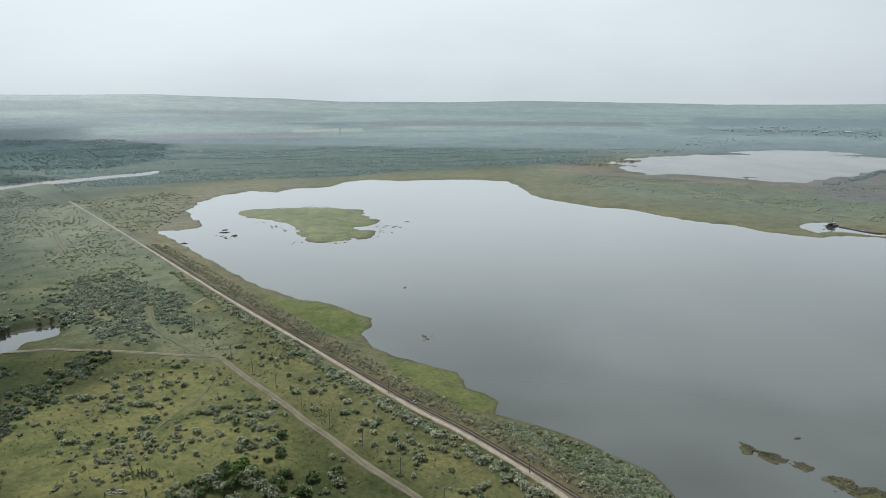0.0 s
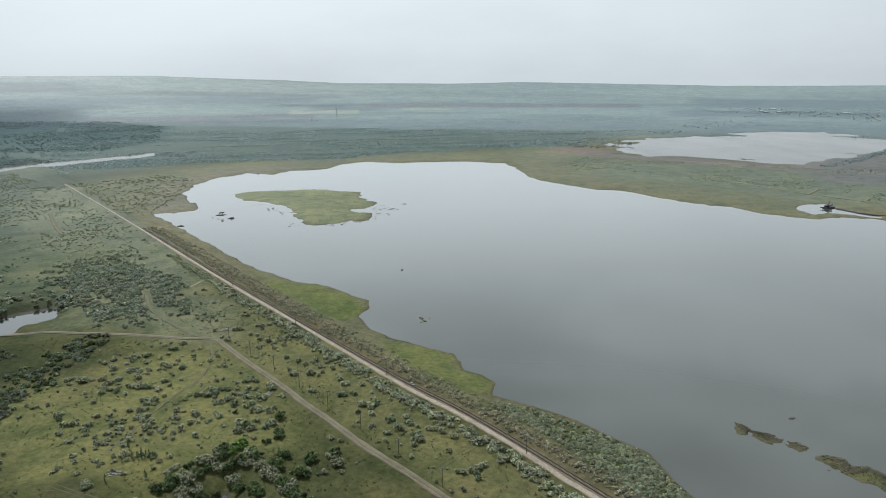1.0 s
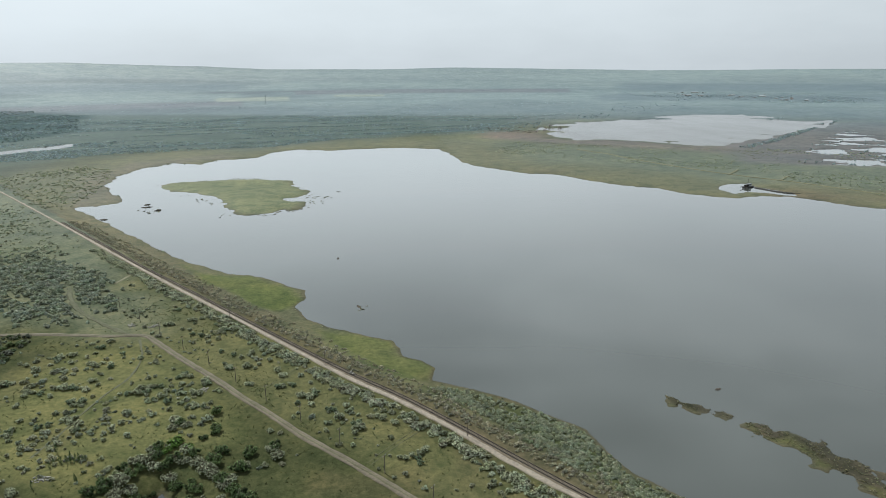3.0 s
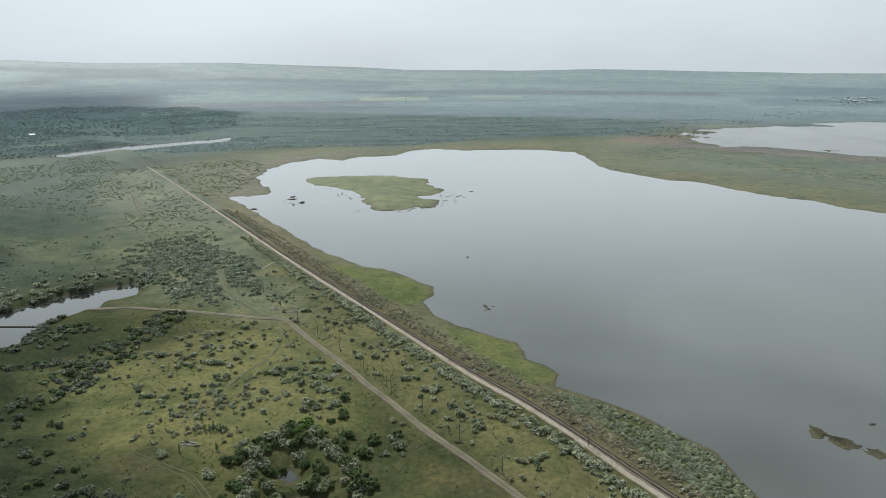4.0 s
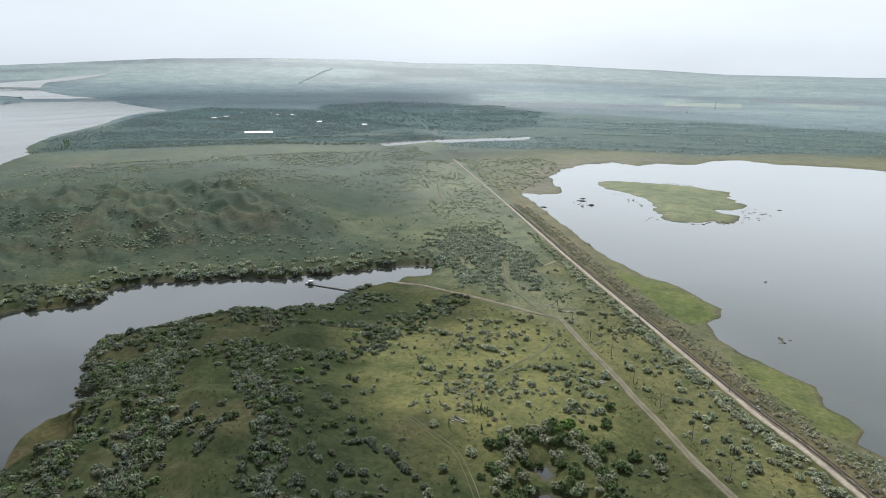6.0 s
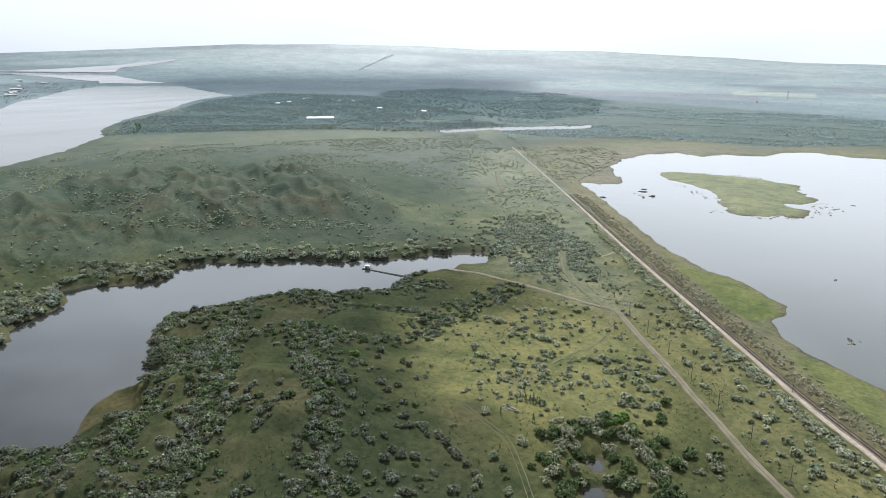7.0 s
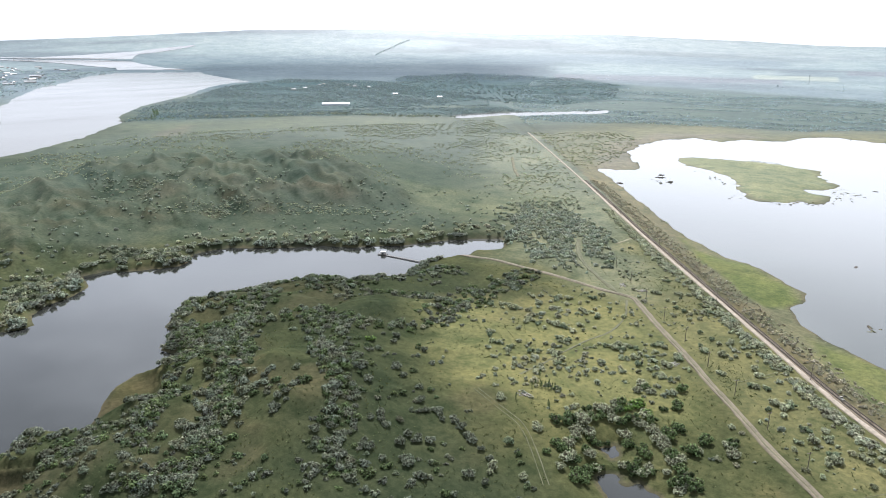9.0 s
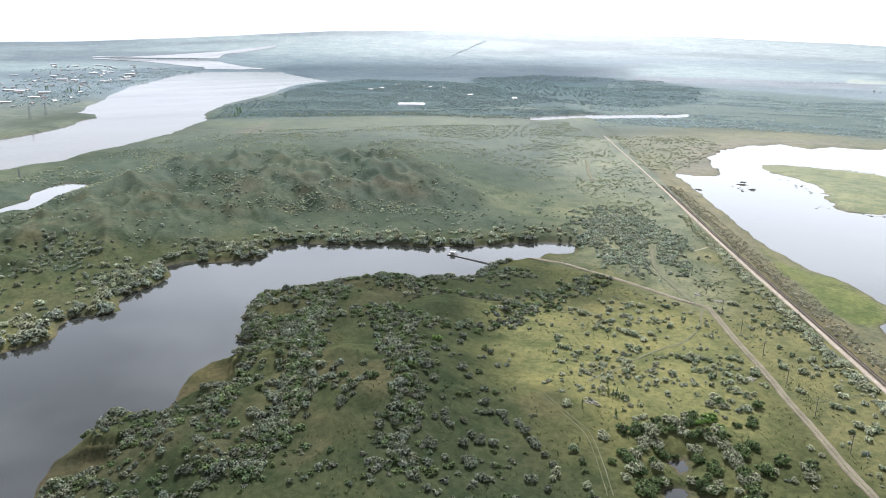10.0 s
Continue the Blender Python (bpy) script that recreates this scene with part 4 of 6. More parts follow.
def poplar_form(seed, leaves=150):
    g = np.random.default_rng(seed)
    h = g.uniform(0.06, 1, leaves)
    w = 0.23 * np.sin(np.pi * h ** 0.75) + 0.02
    a = g.uniform(0, 2 * np.pi, leaves)
    at = np.c_[np.cos(a) * w, np.sin(a) * w, h * 2]
    s = g.uniform(0.05, 0.09, (leaves, 1))
    side = np.c_[-np.sin(a), np.cos(a), 0 * a] * s
    up = np.c_[np.cos(a) * 0.3, np.sin(a) * 0.3, 0 * a + 1] * s * 2
    return np.stack([at - side, at + side, at + up], 1).reshape(-1, 3), np.arange(3 * leaves).reshape(-1, 3), np.ones((3 * leaves, 3))


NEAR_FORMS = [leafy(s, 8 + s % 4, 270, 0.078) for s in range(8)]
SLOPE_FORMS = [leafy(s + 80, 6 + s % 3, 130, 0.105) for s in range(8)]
MID_FORMS = [leafy(s + 20, 5 + s % 3, 80, 0.125, core_shade=(0.66, 0.66, 0.60)) for s in range(6)]
FAR_FORMS = [leafy(s + 40, 3, 24, 0.24, core=True, core_shade=(0.6, 0.6, 0.6)) for s in range(6)]
WOOD_FORMS = [leafy(s + 60, 2, 12, 0.34, core=True, core_shade=(0.75, 0.75, 0.75)) for s in range(6)]


def free_ground(x, y, clear=3.0):
    ok = (water_gap(x, y) > 1.2) & (height(x, y) > 0.1)
    for flat in FLATS:
        ok &= signed(x, y, flat, 30) > 1.0
    for line, wide in ((TRACK, 3.2), (RAILS, 3.6), (ROAD, 3.4), (OLD_TRACK, 3.6)):
        ok &= seg_dist(x, y, line) > wide
    return ok


def scatter(pts, per_hectare, size, clump=0.5, patch=30, seed=0, keep=None):
    """Random places in an outline, gathered in clumps: x, y, size."""
    g = np.random.default_rng(seed)
    xs, ys = [p[0] for p in pts], [p[1] for p in pts]
    area = (max(xs) - min(xs)) * (max(ys) - min(ys))
    n = int(per_hectare * area / 1e4 * (1 + clump))
    x, y = g.uniform(min(xs), max(xs), n), g.uniform(min(ys), max(ys), n)
    ok = inside(x, y, pts) & (g.uniform(0, 1, n) < np.clip((value_noise(x, y, patch, seed + 300, 3) - 0.5 * clump) / (1 - 0.5 * clump + 1e-6) * (1 + clump), 0, 1))
    x, y = x[ok], y[ok]
    ok = free_ground(x, y) if keep is None else keep(x, y)
    x, y = x[ok], y[ok]
    return np.c_[x, y, g.uniform(size[0], size[1], len(x)) * g.uniform(0.7, 1.15, len(x))]


def band(line, left, right, per_100m, size, seed, closed=False):
    """Places along a line, between two offsets to its right-hand side."""
    g = np.random.default_rng(seed)
    p = np.array([q[:] for q in smooth_line(line, 2.0)])
    d = np.gradient(p, axis=0)
    d /= np.linalg.norm(d, axis=1, keepdims=True)
    n = int(per_100m * len(p) * 2 / 100)
    k = g.integers(0, len(p), n)
    off = g.uniform(left, right, n)
    xy = p[k] + np.c_[d[k, 1], -d[k, 0]] * off[:, None] + g.normal(0, 0.8, (n, 2))
    ok = free_ground(xy[:, 0], xy[:, 1])
    return np.c_[xy, g.uniform(size[0], size[1], n) * g.uniform(0.7, 1.15, n)][ok]


def plant_mass(name, spots, forms, mat, label, category, seed=0, tall=(0.75, 1.1), hue=0.16, sink=0.1):
    """Many plants joined into one mass."""
    g = np.random.default_rng(seed + 900)
    z = np.maximum(height(spots[:, 0], spots[:, 1]), -0.15)
    verts, tris, tints, base = [], [], [], 0
    for (x, y, s), ground in zip(spots, z):
        v, t, shade = forms[g.integers(len(forms))]
        a, k = g.uniform(0, 2 * np.pi), s * 0.5
        c, n = math.cos(a) * k, math.sin(a) * k
        verts.append(np.c_[v[:, 0] * c - v[:, 1] * n + x, v[:, 0] * n + v[:, 1] * c + y, v[:, 2] * k * g.uniform(*tall) + ground - sink * s])
        tris.append(t + base)
        base += len(v)
        light = g.uniform(1 - 2.2 * hue, 1 + 1.6 * hue)
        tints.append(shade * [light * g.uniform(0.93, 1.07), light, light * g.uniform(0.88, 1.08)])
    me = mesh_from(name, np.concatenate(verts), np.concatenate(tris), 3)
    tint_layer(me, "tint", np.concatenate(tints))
    me.materials.append(mat)
    return tagged(new(name, me), label, category, kind="stuff")


def stem_mesh(seed, stems, top):
    """Short leaning tapered stems that fork."""
    g = random.Random(seed)
    bm = bmesh.new()
    for _ in range(stems):
        a, lean = g.uniform(0, 6.28), g.uniform(0.1, 0.45)
        tip = Vector((math.cos(a) * lean, math.sin(a) * lean, top * g.uniform(0.8, 1.1)))
        for foot, head, r0, r1 in ((Vector((0, 0, -0.12)), tip * 0.5, 0.06, 0.045), (tip * 0.5, tip, 0.045, 0.02),
                                   (tip * 0.5, tip * 0.5 + Vector((g.uniform(-0.3, 0.3), g.uniform(-0.3, 0.3), 0.35)), 0.03, 0.012)):
            m = Matrix.Translation((foot + head) / 2) @ (head - foot).to_track_quat("Z", "Y").to_matrix().to_4x4()
            bmesh.ops.create_cone(bm, segments=5, radius1=r0, radius2=r1, depth=(head - foot).length, cap_ends=True, matrix=m)
    me = bpy.data.meshes.new("trunk")
    bm.to_mesh(me)
    bm.free()
    me.materials.append(BARK)
    return me


def plant_kind(name, form, mat, label, category, group, seed, stems, top, tint=(1, 1, 1)):
    """One plant about 2 wide with its base at the origin: trunk and crown."""
    root = tagged(new(name), label, category, group)
    trunk = new("trunk", stem_mesh(seed, stems, top))
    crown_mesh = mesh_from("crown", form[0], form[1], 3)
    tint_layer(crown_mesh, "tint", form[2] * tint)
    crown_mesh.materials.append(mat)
    crown = new("crown", crown_mesh)
    trunk.parent = crown.parent = root
    return root


def planted(kinds, spots, seed, tall=(0.8, 1.1), sink=0.05):
    """Sets a copy of one of the kinds at each place; the first of each kind is used as well."""
    g = random.Random(seed)
    z = height(spots[:, 0], spots[:, 1])
    fresh = list(kinds)
    for k, ((x, y, s), ground) in enumerate(zip(spots, z)):
        m = Matrix.Translation((x, y, ground - sink * s)) @ Matrix.Rotation(g.uniform(0, 6.28), 4, "Z") @ Matrix.Diagonal((s / 2, s / 2, s / 2 * g.uniform(*tall), 1))
        if fresh:
            fresh.pop(0).matrix_basis = m
        else:
            copy_thing(kinds[k % len(kinds)], m).matrix_basis = m


# places of the bushes that stand out
MEADOW_BUSHES = [(-155, 297), (-148, 291), (-145, 304), (-140, 306), (-129, 315), (-128, 322), (-125, 294), (-118, 294), (-117, 306), (-142, 270), (-136, 267),
                 (-140, 256), (-128, 271), (-124, 271), (-120, 277), (-120, 259), (-116, 258), (-124, 238), (-121, 240), (-114, 243), (-110, 239),
                 (-101, 263), (-97, 263), (-94, 263), (-94, 269), (-89, 257), (-86, 264), (-83, 254), (-95, 238), (-96, 246), (-83, 278), (-80, 277),
                 (-75, 261), (-73, 273), (-71, 269), (-72, 248), (-68, 248), (-66, 251), (-123, 223), (-139, 237), (-133, 236), (-133, 244), (-148, 244),
                 (-166, 274), (-162, 278), (-155, 277), (-112, 195), (-92, 185)]
STRIP_BUSHES = [(-66, 298), (-62, 295), (-58, 299), (-54, 302), (-78, 343), (-78, 329), (-72, 330), (-64, 324), (-66, 284), (-58, 284), (-49, 290),
                (-44, 278), (-53, 266), (-36, 263), (-32, 253), (-28, 250), (-27, 255), (-36, 286), (-87, 325), (-94, 333), (-106, 342), (-107, 363),
                (-95, 347), (-96, 172), (-93, 158), (-83, 159), (-77, 171), (-28, 252), (-26, 254), (-19, 262), (-14, 242), (-10, 227), (-8, 225),
                (-2, 233), (4, 227), (-42, 262), (-53, 286), (-41, 273), (-20, 240), (-16, 233), (12, 206), (14, 208), (11, 203)]
SLOPE_BUSHES = [(-139, 146), (-143, 148), (-151, 148), (-164, 140), (-161, 133), (-163, 133), (-154, 170), (-149, 158), (-161, 175), (-167, 177), (-153, 186),
                (-148, 183), (-172, 208), (-176, 225), (-157, 208), (-148, 201), (-133, 174), (-127, 169), (-136, 156), (-137, 152), (-131, 153), (-142, 138),
                (-144, 133), (-137, 138), (-131, 132), (-133, 130), (-127, 140), (-121, 139), (-123, 154), (-122, 149), (-119, 154), (-116, 156), (-123, 171),
                (-120, 169), (-116, 171), (-112, 169), (-108, 167), (-105, 165), (-116, 143), (-114, 142), (-108, 140), (-96, 161), (-97, 150), (-91, 150)]
BANK_BUSHES = [(-134, 119), (-131, 114), (-130, 124), (-126, 123), (-141, 111), (-142, 108), (-143, 105), (-153, 109), (-155, 112), (-141, 128), (-185, 73),
               (-184, 69), (-199, 69), (-187, 85), (-179, 90), (-179, 97), (-157, 95), (-153, 89), (-159, 83), (-164, 76), (-175, 66), (-189, 57)]
POND_TREES = [(-86, 196), (-82, 199), (-81, 204), (-81, 190), (-79, 196), (-80, 180), (-76, 178), (-73, 174), (-69, 171), (-81, 210), (-78, 211), (-76, 218),
              (-69, 211), (-72, 208), (-65, 210), (-66, 199), (-61, 197), (-60, 187), (-56, 187), (-57, 204), (-56, 208), (-54, 214), (-51, 197), (-47, 192),
              (-44, 188), (-40, 185), (-47, 203), (-45, 213), (-75, 232), (-59, 229), (-62, 243), (-38, 214), (-35, 209), (-70, 178), (-73, 185)]
SOUTH = [(-291, 184), (-288, 222), (-272, 266), (-227, 274), (-223, 310), (-200, 333), (-168, 335), (-166, 279), (-175, 244), (-194, 227), (-173, 169), (-158, 128), (-164, 106), (-198, 111), (-213, 128), (-264, 162)]
SLOPE = [(-189, 154), (-159, 223), (-106, 183), (-60, 150), (-150, 20), (-205, 50), (-205, 70), (-198, 81), (-166, 102)]
GROVE = [(-262, 425), (-275, 470), (-250, 510), (-205, 480), (-165, 430), (-140, 370), (-150, 345), (-205, 346)]
GROVE_HEART = [(-246, 433), (-246, 462), (-216, 478), (-178, 434), (-157, 394), (-164, 374), (-186, 356), (-216, 388)]
PROMONTORY = [(-478, 60), (-480, 114), (-412, 199), (-369, 249), (-370, 179), (-338, 135), (-336, 103), (-327, 60)]
BLUFF = [(-510, 136), (-537, 222), (-500, 298), (-308, 505), (-240, 405), (-383, 246), (-408, 196)]
PLAIN = [(-704, 194), (-892, 494), (-611, 989), (-418, 787), (-200, 470), (-308, 480), (-500, 298), (-547, 227)]
ORCHARD = [(-474, 881), (-389, 981), (-328, 921), (-285, 709), (-299, 650)]
EAST = [(243, 1162), (517, 1005), (900, 900), (700, 560), (495, 601), (414, 800), (268, 906), (150, 1000)]
OPEN_MEADOW = [(-170, 330), (-110, 322), (-20, 205), (-50, 195), (-100, 200), (-160, 230), (-190, 290)]
THICKET = [(18, 260), (32, 258), (52, 242), (63, 231), (72, 218), (76, 203), (80, 190), (91, 176), (125, 118), (108, 122), (71, 178), (55, 201), (44, 221), (30, 242)]
NEAR_STRIP = [(18, 170), (-9, 201), (-29, 223), (-54, 254), (-90, 299), (-115, 329), (-160, 400), (-150, 438), (-119, 392), (-76, 338), (-42, 295), (-14, 259), (20, 215), (45, 180)]


def spread(pts, per_place, reach, size, seed):
    """A few plants round each place."""
    g = np.random.default_rng(seed)
    out = []
    for x, y in pts:
        out.append((x, y, g.uniform(size[0] * 1.1, size[1])))
        for _ in range(g.poisson(per_place)):
            out.append((x + g.normal(0, reach), y + g.normal(0, reach), g.uniform(*size) * 0.8))
    out = np.array(out)
    return out[free_ground(out[:, 0], out[:, 1])]


bush_kinds = [plant_kind("silverberry_bush", NEAR_FORMS[k], SILVER_LEAF, "rounded silver-grey bush standing in the grass", "bush", "silver bushes on the meadow", k, 4, 0.7,
                         (0.95 + 0.09 * k, 0.96 + 0.09 * k, 0.91 + 0.09 * k)) for k in range(5)]
bush_kinds += [plant_kind("green_bush", NEAR_FORMS[k + 5], GROVE_LEAF, "rounded dark green bush standing in the grass", "bush", "green bushes on the meadow", k + 90, 4, 0.7, (0.8 + 0.15 * k, 0.9 + 0.15 * k, 0.75 + 0.1 * k)) for k in range(2)]
single = np.r_[spread(MEADOW_BUSHES, 1.6, 2.6, (2.6, 4.8), 1), spread(STRIP_BUSHES, 1.4, 2.6, (2.6, 4.8), 2)]
hill_single = spread(SLOPE_BUSHES, 0.9, 2.5, (2.8, 5.0), 3)
planted(bush_kinds, single[:298], 4, (0.95, 1.3))
hill_kinds = [plant_kind("oleaster_bush", NEAR_FORMS[k + 2], SLOPE_SHADE_LEAF, "rounded grey-green bush on the slope above the inlet, darkened for cloud shade", "bush", "bushes on the slope", k + 60, 4, 0.7, (0.95 + 0.12 * k,) * 3) for k in range(3)]
planted(hill_kinds, hill_single, 44, (0.95, 1.3))
tree_kinds = [plant_kind("broadleaf_tree", NEAR_FORMS[k + 5], GREEN_LEAF, "dense dark green broadleaf tree beside the pond", "tree", "trees round the pond", k + 9, 5, 0.8,
                         (0.8 + 0.2 * k, 0.85 + 0.2 * k, 0.8 + 0.15 * k)) for k in range(3)]
pond_spots = spread(POND_TREES, 2.4, 3.0, (4.0, 7.6), 5)
split = np.random.default_rng(6).uniform(0, 1, len(pond_spots)) < 0.6
planted(tree_kinds, pond_spots[split], 7, (0.9, 1.25))
willow_kinds = [plant_kind("silver_willow", NEAR_FORMS[k + 3], SILVER_LEAF, "large spreading silver-leaved willow near the pond", "tree", "willows round the pond", k + 14, 5, 0.8,
                           (0.95 + 0.1 * k, 0.95 + 0.1 * k, 0.93 + 0.1 * k)) for k in range(2)]
planted(willow_kinds, pond_spots[~split], 8, (0.8, 1.1))
vivid = plant_kind("bright_green_tree", NEAR_FORMS[2], GREEN_LEAF, "fresh bright green tree among silver bushes", "tree", "", 31, 5, 0.8, (1.25, 1.55, 0.8))
planted([vivid], np.array([(-71, 221, 7.5), (-66, 217, 5.5), (-73, 216, 5.0), (-176, 196, 5.5)]), 9, (0.8, 1.0))

poplars = [plant_kind("cypress_poplar", poplar_form(k), GREEN_LEAF, "slim dark upright poplar in a row", "tree", "row of slim poplars", k + 40, 1, 0.5, (0.62, 0.66, 0.66)) for k in range(3)]
POPLAR_ROW = [(-108, 210), (-107.6, 212), (-106, 213), (-105, 212), (-104, 213), (-102.5, 212.5), (-101, 212), (-100, 213), (-99, 213.5), (-98, 213), (-110, 220), (-108, 198), (-103, 214), (-101.5, 214), (-96.5, 201), (-95.5, 200)]
row_rng = random.Random(3)
planted(poplars, np.array([(x, y, row_rng.uniform(2.2, 3.6)) for x, y in POPLAR_ROW]), 10, (0.9, 1.1))

# the mass of scrub, by where it grows
hedge = np.r_[band(TRACK, 3.4, 8.5, 190, (3.0, 5.0), 11)]
hedge = hedge[(hedge[:, 1] < 500) & (hedge[:, 1] > 110)]
plant_mass("hedge_scrub", hedge, SLOPE_FORMS, SILVER_LEAF, "ragged double hedge of grey-green bushes along the track", "hedge", 1)
verge = np.r_[band(RAILS, -10.0, -3.4, 300, (1.3, 3.0), 12), band(RAILS, -18.0, -9.0, 150, (1.0, 2.6), 75)]
verge = verge[(verge[:, 1] < 640) & (verge[:, 1] > 110)]
plant_mass("verge_scrub", verge, FAR_FORMS, VERGE_LEAF, "low brownish scrub between railway and lake", "scrub", 2)
plant_mass("lakeside_thicket", scatter(THICKET, 13000, (1.9, 3.3), 0.0, 16, 13), MID_FORMS, THICKET_LEAF, "dense pale green lakeside thicket", "thicket", 3)
meadow_spots = np.r_[single[298:], spread([(-101, 214), (-99, 215), (-103, 215)], 3, 1.5, (1.6, 2.8), 54), scatter(MEADOW, 300, (1.8, 4.4), 0.85, 20, 15), scatter(NEAR_STRIP, 400, (1.2, 3.8), 0.9, 18, 16), scatter(OPEN_MEADOW, 190, (1.5, 4.0), 0.85, 18, 55)]
greener = np.random.default_rng(65).uniform(0, 1, len(meadow_spots)) < 0.14
plant_mass("meadow_scrub", meadow_spots[~greener], SLOPE_FORMS, SILVER_LEAF, "scattered silver-grey scrub on the meadow", "scrub", 4, tall=(0.95, 1.3))
plant_mass("meadow_bushes", meadow_spots[greener], SLOPE_FORMS, GROVE_LEAF, "small dark green bushes scattered over the meadow", "scrub", 27)
SHORE_WOOD = [(-215, 132), (-240, 150), (-262, 156), (-292, 188), (-286, 222), (-262, 250), (-238, 236), (-244, 200), (-226, 168), (-200, 135), (-196, 118)]
BANKSIDE = [(-226, 78), (-195, 46), (-150, 40), (-150, 70), (-172, 100), (-205, 118), (-212, 100)]
GULLIES = [[(-222, 209), (-186, 177), (-158, 160), (-140, 142), (-120, 128)], [(-261, 201), (-235, 180), (-206, 153), (-182, 123), (-158, 98)], [(-182, 193), (-166, 176), (-146, 143), (-126, 119)],
           [(-205, 125), (-196, 108), (-180, 95), (-168, 82)], [(-170, 245), (-178, 222), (-196, 200)]]
gully_spots = np.concatenate([band(line, -5, 5, 110, (2.8, 6.0), 60 + k) for k, line in enumerate(GULLIES)])
WOODED_GULLY = [(-243, 180), (-226, 166), (-208, 154), (-177, 122), (-165, 102), (-160, 90)]
gully_spots = np.r_[gully_spots, band(WOODED_GULLY, -7, 7, 230, (3.2, 6.6), 76), band([(-262, 166), (-233, 143), (-212, 124), (-197, 108)], -5, 6, 170, (3.0, 6.0), 77),
                    band([(-190, 86), (-202, 78), (-197, 66), (-190, 58)], -6, 6, 200, (2.6, 5.4), 78)]
slope_spots = np.r_[scatter(SLOPE, 270, (1.8, 4.8), 0.9, 18, 17), gully_spots]
south_spots = np.r_[scatter(SOUTH, 900, (2.8, 6.4), 0.8, 22, 18), scatter(SHORE_WOOD, 1500, (3.0, 6.4), 0.3, 26, 63), scatter(BANKSIDE, 1100, (2.0, 4.8), 0.5, 20, 64)]
both = np.r_[slope_spots, south_spots, spread(BANK_BUSHES, 3.0, 4.5, (2.0, 4.4), 14)]
dark = np.random.default_rng(19).uniform(0, 1, len(both)) < 0.4
plant_mass("slope_scrub", both[~dark], SLOPE_FORMS, SLOPE_SHADE_LEAF, "dense silver-green scrub on the slope above the inlet", "scrub", 5)
plant_mass("slope_thicket", both[dark], SLOPE_FORMS, GREEN_LEAF, "dark green bushes in the gullies above the inlet", "scrub", 6)
plant_mass("grove", np.r_[scatter(GROVE, 420, (2.8, 6.0), 0.75, 40, 20), scatter(GROVE_HEART, 1500, (3.2, 6.6), 0.4, 30, 74)], MID_FORMS, GROVE_LEAF, "dark grove at the head of the inlet", "grove", 7)
bank = band(INLET[:33], 1.2, 6, 40, (5.0, 9.5), 21)
plant_mass("bank_trees", bank, SLOPE_FORMS, GROVE_LEAF, "dull grey-green trees lining the far bank of the inlet", "trees", 8)
plant_mass("bank_scrub", band(INLET[:33], 5, 30, 60, (3.4, 7.6), 61), SLOPE_FORMS, SILVER_LEAF, "rounded silver bushes on the far bank of the inlet", "scrub", 35)
shore = band(INLET_SOUTH[:34], 1.2, 10, 110, (3.2, 6.6), 22)
plant_mass("inlet_trees", shore, SLOPE_FORMS, SLOPE_SHADE_LEAF, "silver-leaved trees lining the near bank of the inlet", "trees", 9)
plant_mass("promontory_scrub", np.r_[spread([(-392, 222), (-385, 215), (-380, 205), (-396, 210), (-372, 232), (-370, 226), (-376, 240), (-366, 164), (-372, 158), (-362, 152), (-356, 146), (-372, 146), (-380, 160), (-350, 141)], 6.0, 6, (5, 8.5), 53), scatter(PROMONTORY, 420, (2.8, 6.0), 0.7, 30, 23)], MID_FORMS, SLOPE_SHADE_LEAF, "scrub on the low promontory", "scrub", 10)
FOOT = [(-455, 262), (-425, 285), (-398, 315), (-372, 340), (-335, 372), (-290, 420), (-318, 398), (-345, 385), (-372, 372), (-392, 358), (-415, 332), (-432, 322), (-448, 300)]
plant_mass("foot_scrub", scatter(FOOT, 1700, (1.4, 3.0), 0.15, 30, 62), FAR_FORMS, THICKET_LEAF, "dense low pale scrub at the foot of the bluffs", "scrub", 26)
in_gully = lambda x, y: free_ground(x, y) & ((furrows(x, y)[0] < 0.38) | (ribs(x, y) < -0.35))
plant_mass("gully_scrub", scatter(BADLAND, 620, (1.6, 4.0), 0.6, 40, 68, in_gully), FAR_FORMS, GROVE_LEAF, "dark scrub in the gullies of the bluffs", "scrub", 30)
plant_mass("bluff_scrub", scatter(BLUFF, 110, (1.8, 4.2), 0.85, 40, 24), FAR_FORMS, GROVE_LEAF, "grey scrub below the eroded bluffs", "scrub", 11)
plain_spots = np.r_[scatter(PLAIN, 430, (1.2, 3.8), 0.85, 60, 25), scatter([(-250, 480), (-180, 420), (-150, 440), (-480, 880), (-560, 800)], 170, (1.6, 3.6), 0.7, 40, 26)]
plant_mass("plain_scrub", plain_spots[::2], FAR_FORMS, SILVER_LEAF, "thinly scattered grey bushes on the open plain", "scrub", 12)
plant_mass("plain_bushes", plain_spots[1::2], FAR_FORMS, THICKET_LEAF, "grey-green bushes dotted over the open plain", "scrub", 24)
plant_mass("orchard_scrub", scatter(ORCHARD, 420, (2.2, 4.0), 0.3, 30, 27), FAR_FORMS, SILVER_LEAF, "pale even scrub beyond the lake head", "scrub", 13)
plant_mass("tree_belt", scatter(BELT, 560, (2.2, 4.6), 0.4, 60, 28), WOOD_FORMS, HAZED_DARK_WOODS_LEAF, "dark tree belt beyond the plain", "woods", 14)
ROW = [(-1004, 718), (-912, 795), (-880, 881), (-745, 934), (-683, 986)]
